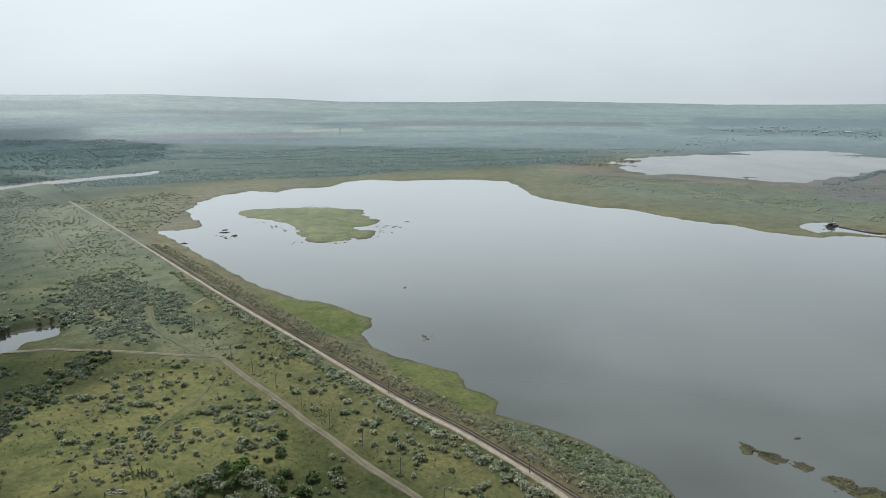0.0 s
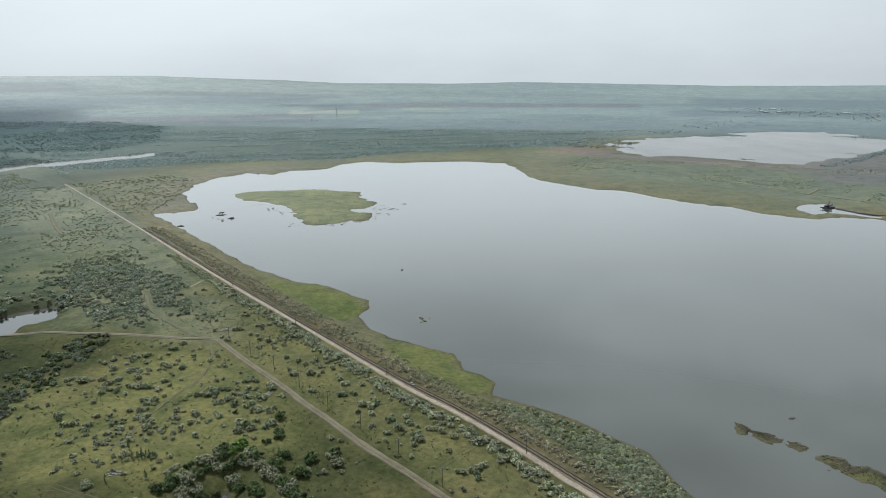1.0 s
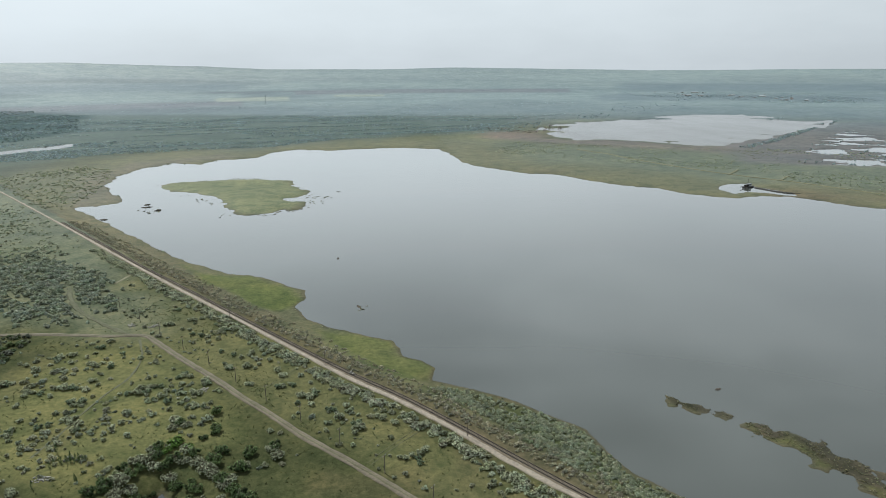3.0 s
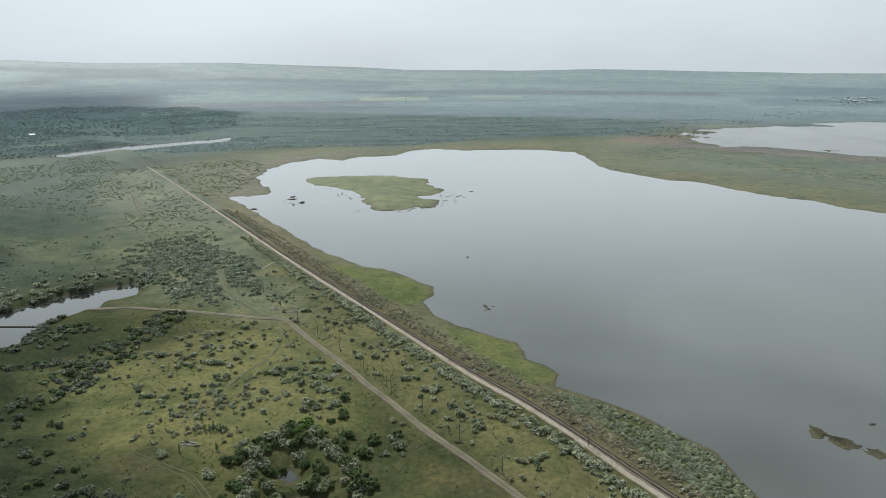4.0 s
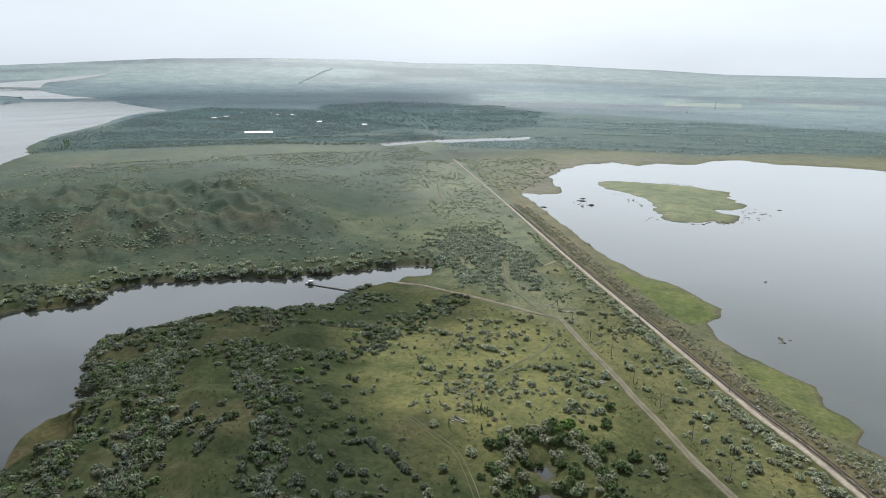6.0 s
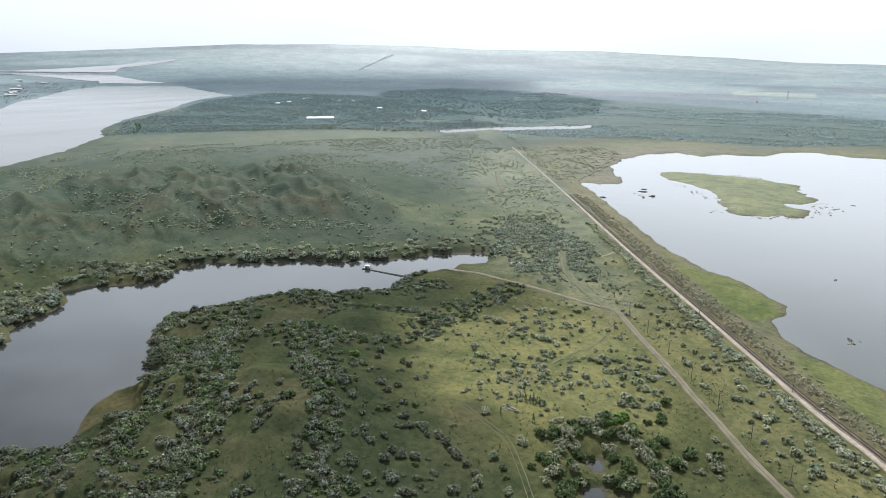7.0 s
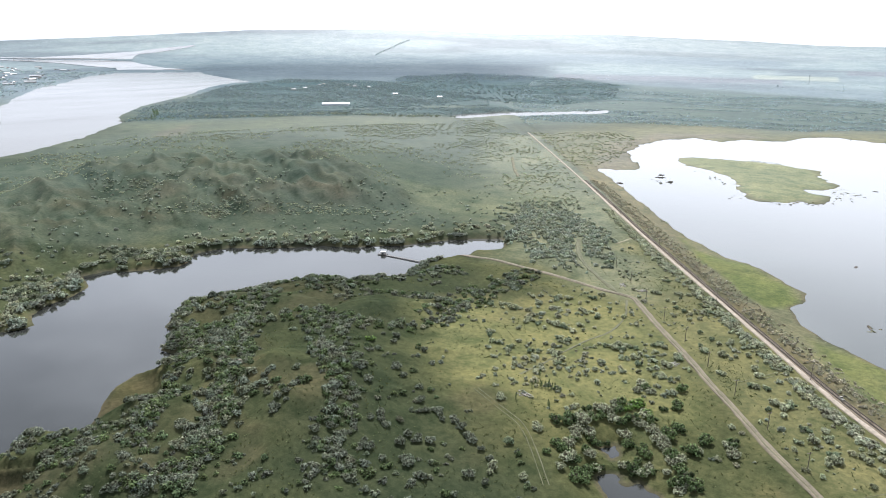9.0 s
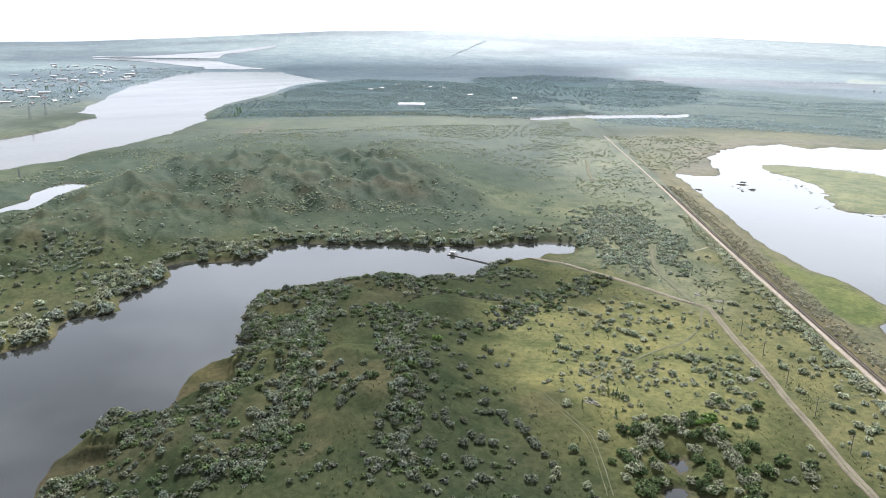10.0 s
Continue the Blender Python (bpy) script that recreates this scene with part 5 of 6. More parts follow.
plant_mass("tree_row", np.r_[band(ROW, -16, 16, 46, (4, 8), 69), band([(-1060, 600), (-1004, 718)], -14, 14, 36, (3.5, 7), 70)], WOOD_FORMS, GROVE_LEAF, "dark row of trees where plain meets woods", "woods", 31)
plant_mass("far_copses", scatter(COPSES, 80, (4, 7.5), 0.4, 90, 34), WOOD_FORMS, HAZED_DARK_WOODS_LEAF, "woods between the fields, leaves tinted blue for haze", "woods", 23)
plant_mass("far_woods", scatter(WOODS, 400, (2.5, 5.2), 0.4, 90, 29), WOOD_FORMS, HAZED_DARK_WOODS_LEAF, "wide dark woods along the river", "woods", 15)
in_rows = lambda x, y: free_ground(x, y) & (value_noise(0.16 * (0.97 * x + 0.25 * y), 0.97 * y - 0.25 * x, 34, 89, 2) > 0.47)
plant_mass("north_woods", scatter(NORTH, 620, (2.4, 5.6), 0.4, 60, 30, in_rows), WOOD_FORMS, HAZED_WOODS_LEAF, "broken belts of trees beyond the lake", "woods", 16, tall=(0.55, 0.9))
plant_mass("marsh_woods", scatter([(250, 1320), (365, 1746), (620, 1780), (560, 1620), (400, 1560), (330, 1400)], 75, (3, 6.5), 0.6, 60, 73), WOOD_FORMS, HAZED_WOODS_LEAF, "thin woods behind the far lake, leaves tinted blue for haze", "woods", 33, tall=(0.55, 0.9))
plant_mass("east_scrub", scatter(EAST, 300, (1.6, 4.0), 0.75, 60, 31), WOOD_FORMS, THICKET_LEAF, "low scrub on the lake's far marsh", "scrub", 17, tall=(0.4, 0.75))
plant_mass("town_trees", scatter([(-3000, 1000), (-2570, 1500), (-2480, 1400), (-1960, 900), (-1500, 590), (-1300, 420), (-1700, 500)], 100, (4, 7.5), 0.5, 120, 32), WOOD_FORMS, HAZED_WOODS_LEAF, "trees between the houses of the riverside town", "trees", 18)
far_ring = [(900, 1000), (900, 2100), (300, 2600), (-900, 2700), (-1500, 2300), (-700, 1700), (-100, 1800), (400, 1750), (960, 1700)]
plant_mass("far_hedges", scatter(far_ring, 9, (3, 6), 0.9, 160, 33), WOOD_FORMS, HAZED_WOODS_LEAF, "far hedges and copses on the farmland", "woods", 19)
DAM = [(560, 1005), (650, 1080), (760, 1185), (880, 1310), (1000, 1430)]
plant_mass("dam_scrub", np.r_[band(DAM, -9, 9, 60, (3, 6), 71), scatter(WETLAND, 60, (2, 4.5), 0.5, 40, 72, lambda x, y: water_gap(x, y) > -3)], WOOD_FORMS, HAZED_WOODS_LEAF, "grey-green scrub along the dam between the pools", "scrub", 32)
VILLAGE_WOOD = [(1050, 2950), (1650, 2700), (1700, 1900), (1250, 1950), (1000, 2300)]
plant_mass("village_trees", scatter(VILLAGE_WOOD, 45, (3, 6), 0.7, 140, 67), WOOD_FORMS, HAZED_WOODS_LEAF, "trees round the far village, leaves tinted pale for haze", "trees", 29)
belt_rng = np.random.default_rng(77)
along_belt = belt_rng.uniform(0, 1, 170)
belt_az, belt_r = np.radians(41.0 - 2.7 * along_belt), 3695 + 720 * along_belt
plant_mass("shelterbelt", np.c_[-np.sin(belt_az) * belt_r + belt_rng.normal(0, 7, 170), np.cos(belt_az) * belt_r + belt_rng.normal(0, 7, 170), belt_rng.uniform(4, 8, 170)],
           WOOD_FORMS, HAZED_WOODS_LEAF, "straight shelterbelt of trees between far fields", "woods", 25)
reedy = lambda x, y: water_gap(x, y) > -0.6
plant_mass("shoal_sedge", np.r_[scatter(SHOAL_WIDE, 9000, (0.6, 1.4), 0.5, 9, 41, reedy), scatter(SHOAL_THIN, 9000, (0.6, 1.3), 0.3, 7, 42, reedy)], FAR_FORMS, SEDGE_LEAF, "brown sedge on the low mud shoals", "reeds", 34, tall=(0.3, 0.6), sink=0.0)
plant_mass("shore_reeds", np.r_[band(SHORE_WEST, -0.5, 4.0, 90, (0.8, 1.8), 43), band(SHORE_NORTH, -1, 8, 40, (1.5, 3.0), 44)], FAR_FORMS, REED_LEAF, "pale reeds and sedge along the lake edge", "reeds", 20, sink=0.0)
in_lake = lambda x, y: (signed(x, y, LAKE) < 2) & (water_gap(x, y) < 4)
FRINGE = [[(-136, 640), (-100, 618), (-72, 634), (-52, 665), (-42, 705), (-62, 735), (-78, 716), (-66, 690), (-72, 655), (-98, 634)], [(-258, 792), (-228, 828), (-170, 845), (-120, 842), (-118, 834), (-176, 833), (-228, 819)],
          [(-205, 742), (-180, 726), (-150, 680), (-158, 676), (-190, 712)], [(-126, 628), (-145, 640), (-150, 622), (-128, 612)], [(-232, 664), (-206, 644), (-192, 656), (-212, 700), (-226, 702)], [(-18, 358), (-6, 356), (-4, 368), (-14, 372)]]
plant_mass("flooded_sedge", np.concatenate([scatter(f, 330, (1.4, 3.4), 0.75, 16, 66 + k, in_lake) for k, f in enumerate(FRINGE)]), FAR_FORMS, SEDGE_LEAF, "dark flooded sedge fringing the grassy island", "reeds", 28, tall=(0.25, 0.5), sink=0.0)
plant_mass("dead_trees", scatter([(300, 1290), (210, 1330), (230, 1400), (330, 1420), (420, 1500), (380, 1380)], 70, (4, 8), 0.6, 60, 45, reedy), WOOD_FORMS, DEAD_WOOD, "pale dead trees standing at the marsh edge", "trees", 21)


# tufts of longer grass
def tuft_form(seed):
    g = np.random.default_rng(seed)
    a = g.uniform(0, 2 * np.pi, 5)
    d, n = np.c_[np.cos(a), np.sin(a), 0 * a], np.c_[-np.sin(a), np.cos(a), 0 * a]
    foot = d * 0.25
    verts = np.stack([foot - n * 0.45, foot + n * 0.45, d * 0.9 + [0, 0, 1] * g.uniform(0.5, 1.1, (5, 1))], 1)
    return verts.reshape(-1, 3), np.arange(15).reshape(-1, 3), np.ones((15, 3))


TUFTS = [tuft_form(k) for k in range(5)]
GRASS_BLADE = leaf_material("grass_blade", (0.075, 0.095, 0.038), (0.15, 0.165, 0.075), 0.2)
OPEN_LAND = [(60, 150), (-9, 201), (-119, 410), (-180, 400), (-200, 335), (-225, 270), (-280, 215), (-240, 130), (-200, 45), (-120, 20)]
plant_mass("grass_tufts", np.r_[scatter(OPEN_LAND, 1700, (0.5, 1.3), 0.7, 14, 51), scatter(NEAR_STRIP, 1500, (0.5, 1.2), 0.6, 12, 52)], TUFTS, GRASS_BLADE, "rough tussocks of long meadow grass", "grass", 22, hue=0.2)


# ---- things ----
def part(name, bm, mat, parent, label=""):
    me = bpy.data.meshes.new(name)
    bm.to_mesh(me)
    bm.free()
    me.materials.append(mat)
    ob = new(name, me)
    ob.parent = parent
    return tagged(ob, label) if label else ob


def box(size, at=(0, 0, 0), turn=0.0, bevel=0.0):
    bm = bmesh.new()
    bmesh.ops.create_cube(bm, size=1, matrix=Matrix.Translation(at) @ Matrix.Rotation(turn, 4, "Z") @ Matrix.Diagonal((*size, 1)))
    if bevel:
        bmesh.ops.bevel(bm, geom=bm.edges[:], offset=bevel, segments=1, affect="EDGES")
    return bm


def rod(a, b, r0, r1=None, sides=7):
    a, b = Vector(a), Vector(b)
    bm = bmesh.new()
    m = Matrix.Translation((a + b) / 2) @ (b - a).to_track_quat("Z", "Y").to_matrix().to_4x4()
    bmesh.ops.create_cone(bm, segments=sides, radius1=r0, radius2=r0 if r1 is None else r1, depth=(b - a).length, cap_ends=True, matrix=m)
    return bm


def land_z(x, y):
    return float(height(np.array([x]), np.array([y]))[0])


# railway: ballast bed, two rails, sleepers
railway = tagged(new("railway"), "rusty single-line railway on a low ballast bank", "railway", kind="structure")
bed("ballast_bed", RAILS, 3.2, 0.55, BALLAST, "", 0.15, 51, parent=railway, flat=True)
bed("sleeper_bed", RAILS, 1.2, 0.64, BALLAST, "", 0.1, 52, parent=railway, flat=True)
line = np.array([p[:] for p in smooth_line(RAILS, 3.0)])
way = np.gradient(line, axis=0)
way /= np.linalg.norm(way, axis=1, keepdims=True)
side = np.stack([way[:, 1], -way[:, 0]], 1)
deck = np.maximum(height(line[:, 0], line[:, 1]), 4.0) + 0.56
for s in (-1, 1):
    prof = [(-0.16, 0.0), (-0.09, 0.2), (0.09, 0.2), (0.16, 0.0)]
    n = len(line)
    verts = np.concatenate([np.c_[line + side * (0.76 * s + u), deck + v + 0.12] for u, v in prof])
    faces = [(k * n + i, k * n + i + 1, (k + 1) * n + i + 1, (k + 1) * n + i) for k in range(3) for i in range(n - 1)]
    me = mesh_from("rail", verts, np.array(faces)[:, ::-1], 4)
    me.materials.append(RAIL_STEEL)
    new("rail", me).parent = railway
along = np.r_[0, np.cumsum(np.linalg.norm(np.diff(line, axis=0), axis=1))]
cube = np.array([(-1, -1, -1), (1, -1, -1), (1, 1, -1), (-1, 1, -1), (-1, -1, 1), (1, -1, 1), (1, 1, 1), (-1, 1, 1)], float) / 2
cube_faces = np.array([(0, 1, 5, 4), (1, 2, 6, 5), (2, 3, 7, 6), (3, 0, 4, 7), (4, 5, 6, 7)])
near_sleeper = mesh_from("sleeper", cube * [2.2, 0.25, 0.2], cube_faces, 4)
near_sleeper.materials.append(SLEEPER)
sv, sf, singles = [], [], 0
for d in np.arange(0, along[-1], 0.6):
    x, y, z = (np.interp(d, along, c) for c in (line[:, 0], line[:, 1], deck))
    a = math.atan2(np.interp(d, along, side[:, 1]), np.interp(d, along, side[:, 0]))
    if 160 < y < 290 and singles < 300:
        sleeper = new("sleeper", near_sleeper)
        sleeper.parent, singles = railway, singles + 1
        sleeper.matrix_basis = Matrix.Translation((x, y, z + 0.06)) @ Matrix.Rotation(a, 4, "Z")
        continue
    c, s = math.cos(a), math.sin(a)
    v = cube * [2.2, 0.25, 0.2]
    sf.append(cube_faces + 8 * len(sv))
    sv.append(np.c_[v[:, 0] * c - v[:, 1] * s + x, v[:, 0] * s + v[:, 1] * c + y, v[:, 2] + z + 0.06])
sleepers = mesh_from("sleepers", np.concatenate(sv), np.concatenate(sf), 4)
sleepers.materials.append(SLEEPER)
tagged(new("sleepers", sleepers), kind="stuff").parent = railway


# line poles
def pole_thing(tall, label, group, arms=1):
    root = tagged(new("utility_pole"), label, "pole", group)
    part("post", rod((0, 0, -0.4), (0, 0, tall), 0.15, 0.10), POLE_WOOD, root)
    for k in range(arms):
        arm = part("crossarm", box((1.9, 0.12, 0.14), (0, 0.12, tall - 0.5 - 0.7 * k)), POLE_WOOD, root)
        for u in (-0.8, 0.8):
            part("insulator", rod((u, 0.12, tall - 0.43 - 0.7 * k), (u, 0.12, tall - 0.2 - 0.7 * k), 0.06, 0.04, 6), WHITE_PANEL, arm, "small pale insulator")
    return root


pole = pole_thing(6.6, "weathered wooden line pole beside the dirt road", "poles along the road")
ROAD_POLES = [(0, 196), (-15, 215), (-30, 233), (-45, 251), (-60, 270), (-75, 289), (-91, 309), (-107, 329), (-123, 350), (-140, 371), (14, 178)]
for k, (x, y) in enumerate(ROAD_POLES):
    m = Matrix.Translation((x, y, land_z(x, y))) @ Matrix.Rotation(radians(52), 4, "Z")
    if k:
        copy_thing(pole, m)
    else:
        pole.matrix_basis = m
rail_pole = pole_thing(7.2, "grey line pole beside the railway", "poles along the railway", 2)
RAIL_POLES = [(29, 214), (-77, 347), (-24, 280), (78, 147), (-131, 418), (-185, 490)]
for k, (x, y) in enumerate(RAIL_POLES):
    m = Matrix.Translation((x, y, land_z(x, y))) @ Matrix.Rotation(radians(52), 4, "Z")
    if k:
        copy_thing(rail_pole, m)
    else:
        rail_pole.matrix_basis = m

# a pale rail trolley left on the line
trolley = tagged(new("rail_trolley"), "small pale rail trolley standing on the track", "trolley")
part("deck", box((1.7, 3.6, 0.35), (0, 0, 0.75), 0, 0.05), RUBBLE, trolley)
trolley_cabin = part("cabin", box((1.5, 1.5, 0.9), (0, 0.6, 1.35), 0, 0.12), RUBBLE, trolley, "pale sheet-metal cabin")
part("windscreen", box((1.2, 0.05, 0.4), (0, -0.17, 1.5)), GLASS_DARK, trolley_cabin, "dark windscreen")
for u in (-0.76, 0.76):
    for v in (-1.1, 1.1):
        part("wheel", rod((u - 0.06, v, 0.35), (u + 0.06, v, 0.35), 0.32, sides=12), RAIL_STEEL, trolley)
trolley.matrix_basis = Matrix.Translation((-12.2, 269.1, 4.0 + 0.56 + 0.3)) @ Matrix.Rotation(radians(38), 4, "Z") @ Matrix.Scale(0.65, 4)


# moored pontoon with hut and its walkway
def pontoon_thing():
    root = tagged(new("pontoon_hut"), "white pontoon hut moored in the inlet", "houseboat")
    part("float", box((7.5, 5.0, 0.7), (0, 0, 0.3), 0, 0.1), DARK_WOOD, root, "dark wooden float")
    cabin = part("cabin", box((3.6, 2.8, 2.2), (0.4, 0.2, 1.75), 0, 0.05), WHITE_WALL, root, "white boarded cabin")
    roof = box((4.4, 3.6, 0.16), (0.4, 0.2, 2.95))
    part("roof", roof, ROOF_GREY, root, "pale sheet roof")
    part("door", box((0.8, 0.06, 1.7), (0.2, -1.23, 1.55)), GLASS_DARK, cabin, "dark door opening")
    part("window", box((0.7, 0.06, 0.6), (1.5, -1.23, 1.9)), GLASS_DARK, cabin, "small dark window")
    for u in (-3.5, 3.5):
        for v in (-2.3, 2.3):
            part("post", rod((u, v, 0.5), (u, v, 1.7), 0.07), POLE_WOOD, root)
    for v in (-2.3, 2.3):
        part("railing", rod((-3.5, v, 1.6), (3.5, v, 1.6), 0.05), POLE_WOOD, root)
    part("bench", box((1.4, 2.2, 0.5), (-2.5, 0.2, 0.9), 0, 0.05), WHITE_PANEL, root)
    return root


hut = pontoon_thing()
hut.matrix_basis = Matrix.Translation((-271.5, 316, 0.0)) @ Matrix.Rotation(radians(20), 4, "Z") @ Matrix.Scale(0.72, 4)
walkway = tagged(new("floating_walkway"), "narrow dark plank walkway from the bank to the pontoon", "walkway")
start, end = Vector((-269, 315.5, 0.35)), Vector((-240, 318, 0.6))
for k in range(14):
    at = start.lerp(end, (k + 0.5) / 14)
    part("plank_section", box((2.0, 1.1, 0.18), at, math.atan2(2.5, 29), 0.02), DARK_WOOD, walkway)
    part("float", rod(at + Vector((0, -0.5, -0.3)), at + Vector((0, 0.5, -0.3)), 0.28), DARK_WOOD, walkway)


# dredger in the small bay, with its floating pipe
dredger = tagged(new("dredger"), "dark rusty dredging barge in the small bay", "barge")
part("hull", box((13, 5.5, 1.4), (0, 0, 0.5), 0, 0.2), DARK_WOOD, dredger, "dark rusty hull")
wheelhouse = part("wheelhouse", box((4.0, 3.6, 3.0), (1.0, 0, 2.7), 0, 0.1), ROOF_GREY, dredger, "grey wheelhouse")
for u in (-0.3, 1.0, 2.3):
    part("window", box((0.8, 0.08, 0.8), (u, -1.82, 3.4)), GLASS_DARK, wheelhouse, "dark wheelhouse window")
part("mast", rod((-1, 0, 1.2), (-1, 0, 9.0), 0.3, 0.15), DARK_WOOD, dredger)
part("mast", rod((3, 1.5, 1.2), (1, 0.5, 7.5), 0.22, 0.12), DARK_WOOD, dredger)
part("boom", rod((-2, 0, 1.4), (-14, 0, 1.8), 0.45, 0.35), DARK_WOOD, dredger)
part("machine_house", box((3.0, 3.6, 1.8), (-3.6, 0, 2.1), 0, 0.1), RAIL_STEEL, dredger)
dredger.matrix_basis = Matrix.Translation((394, 688, 0)) @ Matrix.Rotation(radians(28), 4, "Z")
pipe = tagged(new("floating_pipe"), "dark floating pipeline trailing from the dredger", "pipeline")
pipe_line = [(399, 684), (404, 672), (408, 660), (414, 650), (424, 644), (436, 646)]
for a, b in zip(pipe_line, pipe_line[1:]):
    part("pipe_length", rod((*a, 0.3), (*b, 0.3), 0.7, sides=8), DARK_WOOD, pipe)

# long white glasshouse and the far houses
glasshouse = tagged(new("glasshouse"), "long low white glasshouse on the plain", "glasshouse")
mid, turn = Vector((-978, 1006, 0)), math.atan2(36, 35)


def gable(length, width, wall_h, ridge):
    bm = bmesh.new()
    pts = [(-width / 2, wall_h), (0, wall_h + ridge), (width / 2, wall_h)]
    a = [bm.verts.new((-length / 2, y, z)) for y, z in pts]
    b = [bm.verts.new((length / 2, y, z)) for y, z in pts]
    low = [bm.verts.new((s * length / 2, y, wall_h - 0.2)) for s in (-1, 1) for y in (-width / 2, width / 2)]
    bm.faces.new((a[0], b[0], b[1], a[1]))
    bm.faces.new((a[1], b[1], b[2], a[2]))
    bm.faces.new((a[0], a[1], a[2], low[1], low[0]))
    bm.faces.new((b[2], b[1], b[0], low[2], low[3]))
    bm.faces.new((low[0], low[2], b[0], a[0]))
    bm.faces.new((low[1], a[2], b[2], low[3]))
    bm.faces.new((low[0], low[1], low[3], low[2]))
    bmesh.ops.recalc_face_normals(bm, faces=bm.faces[:])
    return bm


part("wall", box((52, 13, 3.4), (0, 0, 1.6)), WHITE_PANEL, glasshouse)
part("roof", gable(52.6, 13.6, 3.3, 2.2), WHITE_PANEL, glasshouse, "white translucent roof")
glasshouse.matrix_basis = Matrix.Translation((mid.x, mid.y, land_z(mid.x, mid.y))) @ Matrix.Rotation(turn, 4, "Z")


def house_kind(length, width, walls, roof, roof_mat, label, group):
    root = tagged(new("house"), label, "house", group)
    part("wall", box((length, width, walls + 1.0), (0, 0, walls / 2 - 0.5)), WHITE_WALL, root)
    top = part("roof", gable(length + 0.8, width + 0.8, walls, roof), roof_mat, root)
    part("chimney", box((0.7, 0.7, 1.4), (length * 0.25, width * 0.12, walls + roof * 0.9 + 0.2), 0, 0.04), RUBBLE, top)
    part("door", box((1.0, 0.1, 2.0), (0, -width / 2 - 0.03, 1.0)), GLASS_DARK, root)
    for u in (-0.3, 0.3):
        opening = part("window", box((1.4, 0.1, 1.4), (length * u, -width / 2 - 0.03, walls * 0.55)), WHITE_PANEL, root)
        part("pane", box((1.15, 0.06, 1.15), (length * u, -width / 2 - 0.08, walls * 0.55)), GLASS_DARK, opening, "dark window pane")
    return root


kinds = [house_kind(14, 9, 3.2, 2.4, ROOF_GREY, "small pale house with a grey sheet roof", "houses of the riverside town"),
         house_kind(11, 8, 3.0, 2.6, ROOF_RED, "small pale house with a rusty tile roof", "houses of the riverside town"),
         house_kind(34, 11, 4.5, 2.2, ROOF_PALE, "long farm shed with a pale sheet roof", "farm sheds")]
fresh = list(kinds)
g = random.Random(12)
TOWN = [(-3200, 1150), (-2800, 1450), (-1960, 850), (-1500, 560), (-1420, 420), (-1900, 470)]
VILLAGE = [(1150, 2900), (1500, 2700), (1500, 2050), (1250, 2200)]
for outline, count, sheds in ((TOWN, 110, 0.08), (VILLAGE, 26, 0.3), ([(-1300, 1150), (-1500, 1500), (-1050, 1450), (-900, 1250)], 9, 0.0)):
    xs, ys = [p[0] for p in outline], [p[1] for p in outline]
    left = count
    while left:
        x, y = g.uniform(min(xs), max(xs)), g.uniform(min(ys), max(ys))
        if not inside(np.array([x]), np.array([y]), outline)[0] or water_gap(np.array([x]), np.array([y]))[0] < 12:
            continue
        k = 2 if g.random() < sheds else g.randrange(2)
        m = Matrix.Translation((x, y, land_z(x, y))) @ Matrix.Rotation(g.choice((0.5, 0.65, 2.1)) + g.uniform(-0.15, 0.15), 4, "Z") @ Matrix.Scale(g.uniform(0.5, 0.85), 4)
        if kinds[k] in fresh:
            fresh.remove(kinds[k])
            kinds[k].matrix_basis = m
        else:
            copy_thing(kinds[k], m).matrix_basis = m
        left -= 1


# long sheds of the farms on the far bank
SHEDS = [(-2651, 826), (-3231, 1161), (-2269, 834), (-2247, 863), (-1877, 573), (-1828, 575), (-1629, 538), (-1541, 457), (-1740, 599), (-2508, 897), (-2403, 1102), (-2671, 1153),
         (-3080, 1285), (-2106, 950), (-2622, 1071), (-3008, 1396), (-2758, 1370)]
for x, y in SHEDS:
    m = Matrix.Translation((x, y, land_z(x, y))) @ Matrix.Rotation(math.atan2(-x, y) + g.uniform(-0.1, 0.1), 4, "Z") @ Matrix.Scale(g.uniform(0.6, 1.0), 4)
    copy_thing(kinds[2], m).matrix_basis = m


def lattice_mast(tall, arms, label):
    """A slim four-legged steel mast with crossed bracing."""
    root = tagged(new("lattice_mast"), label, "mast", "masts on the plain")
    foot, head = tall * 0.09, tall * 0.02
    corners = [(-1, -1), (1, -1), (1, 1), (-1, 1)]
    for u, v in corners:
        part("leg", rod((u * foot, v * foot, -0.5), (u * head, v * head, tall), 0.16, 0.1, 5), MAST_STEEL, root)
    for k in range(5):
        z0, z1 = tall * k / 5, tall * (k + 1) / 5
        w0, w1 = foot + (head - foot) * k / 5, foot + (head - foot) * (k + 1) / 5
        for (u, v), (p, q) in zip(corners, corners[1:] + corners[:1]):
            part("brace", rod((u * w0, v * w0, z0), (p * w1, q * w1, z1), 0.07, sides=4), MAST_STEEL, root)
    for k in range(arms):
        z = tall * (0.95 - 0.12 * k)
        part("crossarm", rod((-tall * 0.14, 0, z), (tall * 0.14, 0, z), 0.12, sides=5), MAST_STEEL, root)
    return root


for x, y, tall, arms in ((-711, 212, 10, 1), (-1198, 386, 22, 2), (-1267, 433, 20, 2), (-360, 2470, 30, 3)):
    mast = lattice_mast(tall, arms, "grey steel lattice mast on the far bank" if x < -1000 else "grey steel lattice mast on the open plain")
    mast.matrix_basis = Matrix.Translation((x, y, land_z(x, y))) @ Matrix.Rotation(0.7, 4, "Z")

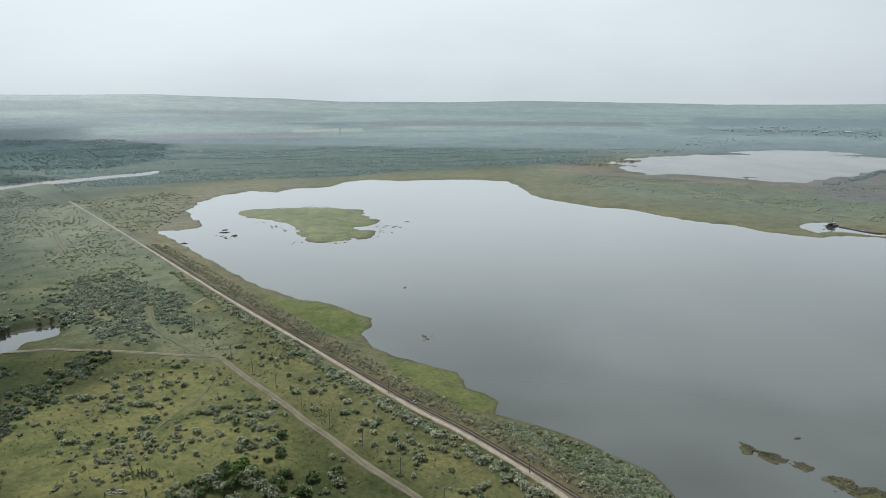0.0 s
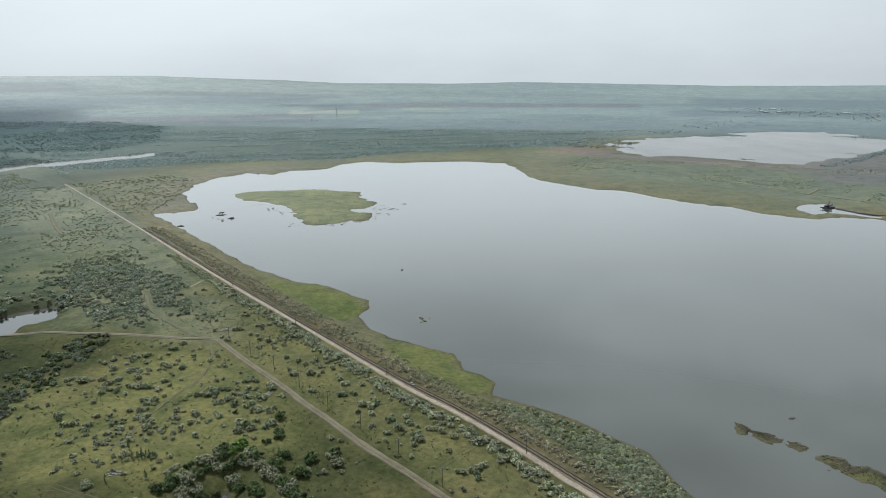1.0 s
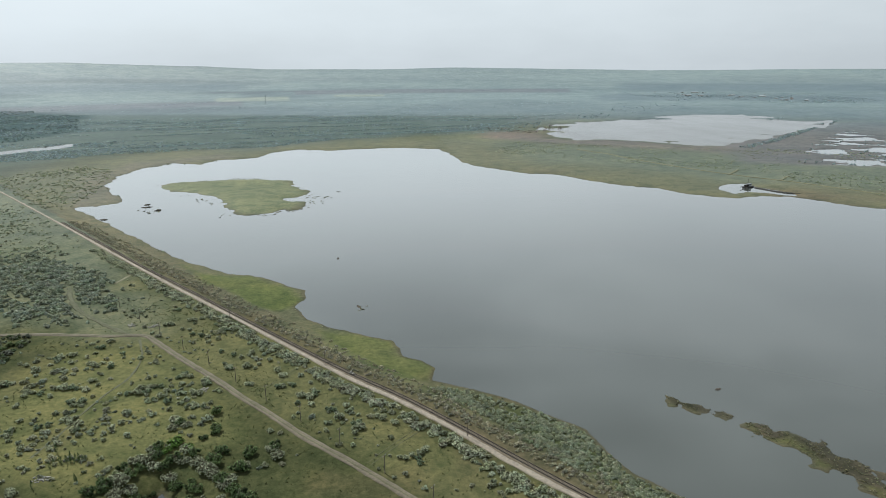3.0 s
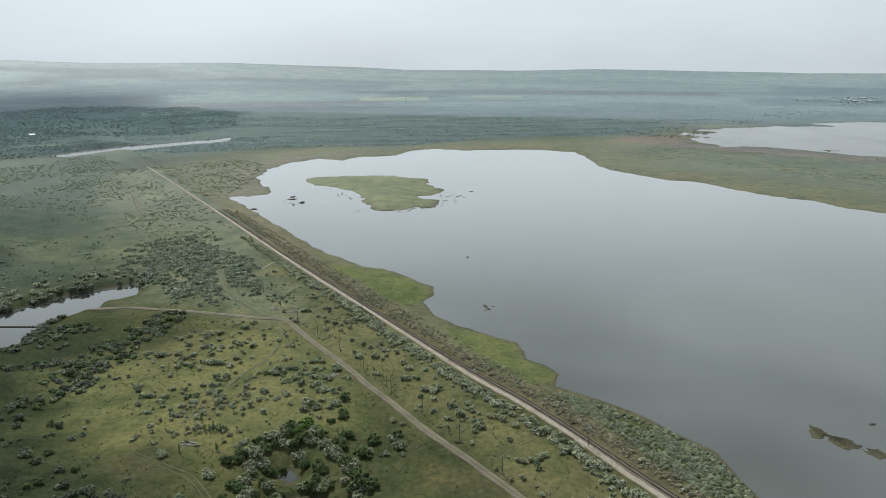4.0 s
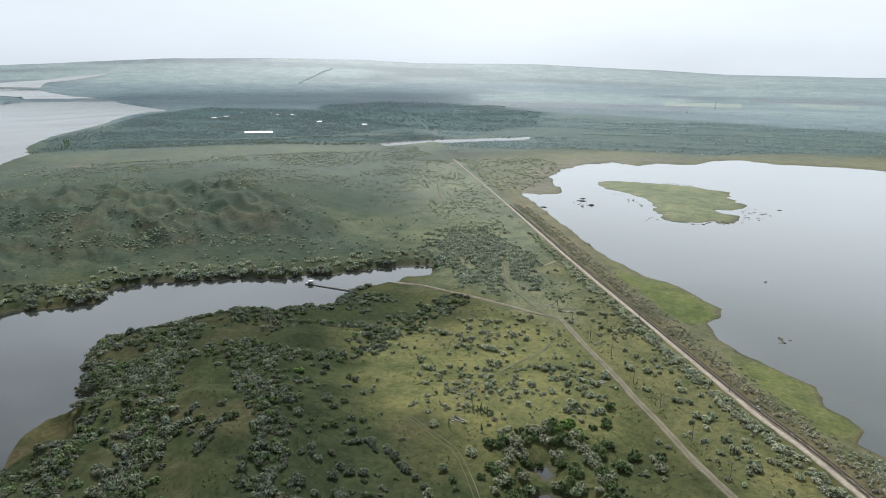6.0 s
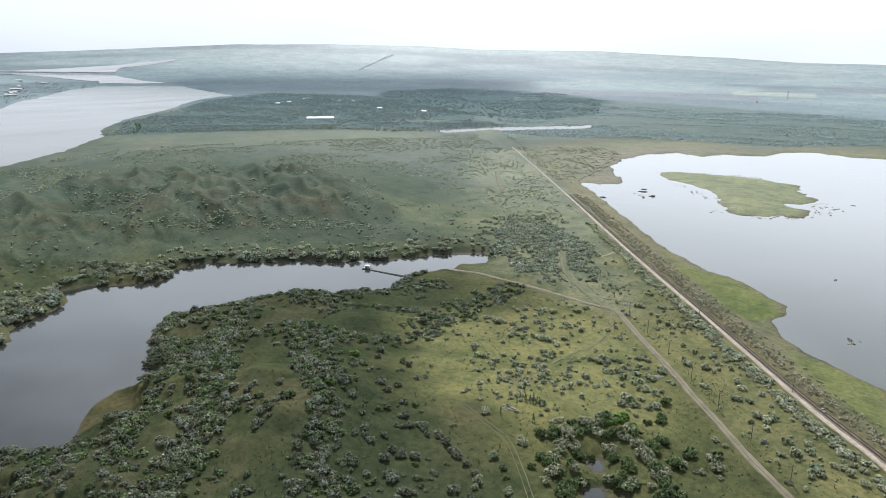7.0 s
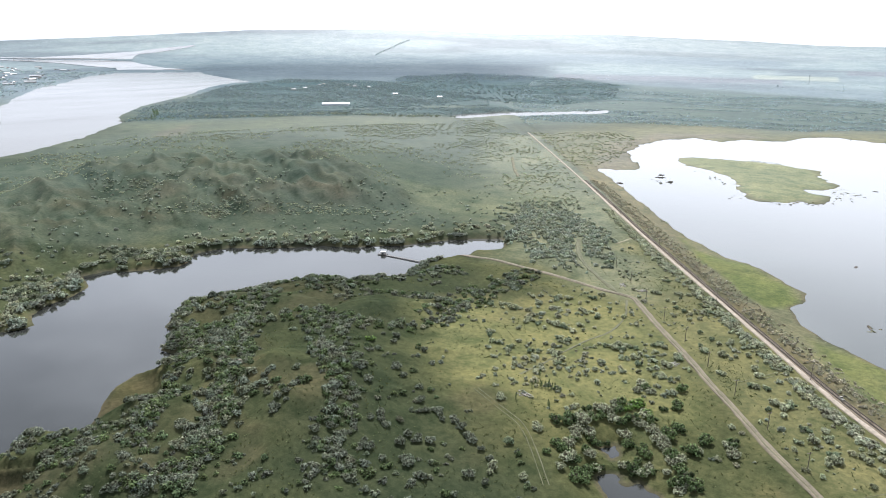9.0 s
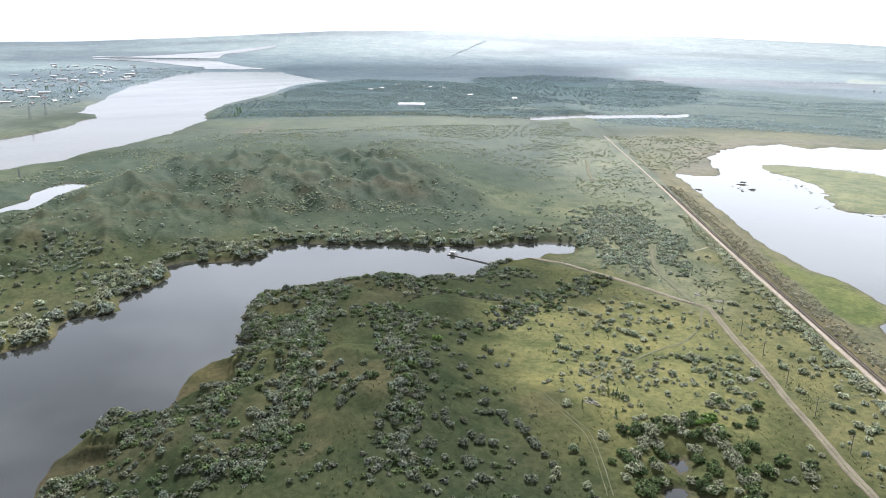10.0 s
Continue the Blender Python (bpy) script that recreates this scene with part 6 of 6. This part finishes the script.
# low road bridge over the broad river
bridge = tagged(new("road_bridge"), "long low concrete road bridge across the river", "bridge")
ends = [Vector((-math.sin(radians(a)) * r, math.cos(radians(a)) * r, 0)) for a, r in ((66.5, 3790), (58.95, 3570))]
ends = [Vector((p.x, p.y, land_z(p.x, p.y) + 7.0)) for p in ends]
turn = math.atan2(ends[1].y - ends[0].y, ends[1].x - ends[0].x)
span = (ends[1] - ends[0]).length
for k in range(14):
    a, b = ends[0].lerp(ends[1], k / 14), ends[0].lerp(ends[1], (k + 1) / 14)
    part("deck", box((span / 14 - 0.2, 11, 1.6), (a + b) / 2, turn), WHITE_WALL, bridge)
    low = land_z(a.x, a.y)
    part("pier", rod((a.x, a.y, low - 2), (a.x, a.y, a.z - 0.8), 1.3, sides=8), WHITE_WALL, bridge)

# tall poplars between the farms
POPLARS_FAR = [(-1743, 649), (-1738, 655), (-1762, 683), (-1850, 640), (-1855, 646), (-1030, 640), (-1045, 655), (-1060, 668), (-1075, 680), (-1120, 700)]
far_poplar = plant_kind("tall_poplar", poplar_form(9), GREEN_LEAF, "tall dark upright poplar near the river bank", "tree", "tall poplars by the river", 49, 1, 0.5)
planted([far_poplar], np.array([(x, y, row_rng.uniform(9, 14)) for x, y in POPLARS_FAR]), 62, (0.9, 1.1))


# mud banks and driftwood in the lake
def mound(name, label, category, x, y, long, wide, high, turn, mat, seed):
    bm = bmesh.new()
    bmesh.ops.create_icosphere(bm, subdivisions=3, radius=1)
    for v in bm.verts:
        n = noise.fractal(v.co * 2.2 + Vector((seed, seed * 2, 0)), 1.0, 2.0, 4)
        v.co = Vector((v.co.x * long * (1 + 0.6 * n), v.co.y * wide * (1 + 0.6 * n), v.co.z * high * (1 + 0.8 * n)))
    me = bpy.data.meshes.new(name)
    bm.to_mesh(me)
    bm.free()
    me.materials.append(mat)
    ob = tagged(new(name, me), label, category)
    ob.matrix_basis = Matrix.Translation((x, y, 0.0)) @ Matrix.Rotation(turn, 4, "Z")
    return ob


for k, (x, y, a, b, c) in enumerate([(-218, 677, 4.2, 1.6, 0.7), (-203, 660, 2.6, 1.4, 0.8), (-221, 690, 3.4, 1.2, 0.6), (-27, 468, 2.4, 0.8, 0.14), (-11, 366, 2.6, 0.9, 0.16), (-9, 362, 1.6, 0.6, 0.12),
                                     (-38, 732, 2.4, 1.2, 0.3), (-239, 625, 3, 1.6, 0.7), (137, 246, 1.5, 0.7, 0.25)]):
    mound("mud_bank", "low dark wet mud bank breaking the lake surface", "mud bank", x, y, a, b, c, 0.3 + 0.4 * k, DARK_MUD, k * 3.7)

# pale rubble beside the poplars, pale boulder in the gully
rubble = tagged(new("rubble_heap"), "pale broken masonry heap beside the poplars", "rubble")
for k in range(30):
    u, v = g.gauss(0, 1.3), g.gauss(0, 0.8)
    bm = box((g.uniform(0.25, 0.8), g.uniform(0.25, 0.7), g.uniform(0.2, 0.5)), (u, v, 0.15), g.uniform(0, 3), 0.06)
    part("block", bm, RUBBLE, rubble)
rubble.matrix_basis = Matrix.Translation((-108, 203, land_z(-108, 203)))
for x, y, turn in ((-114, 341, 0.6), (-125, 343, 2.1), (-72, 263, 1.2)):
    copy_thing(rubble, Matrix.Translation((x, y, land_z(x, y))) @ Matrix.Rotation(turn, 4, "Z"))["label"] = "low pale rubble heap beside the dirt road"
boulder = mound("boulder", "pale bare clay outcrop in the gully", "rock", -199, 147, 2.6, 2.0, 1.4, 0.4, CLAY, 5.0)
boulder.location.z = land_z(-199, 147)
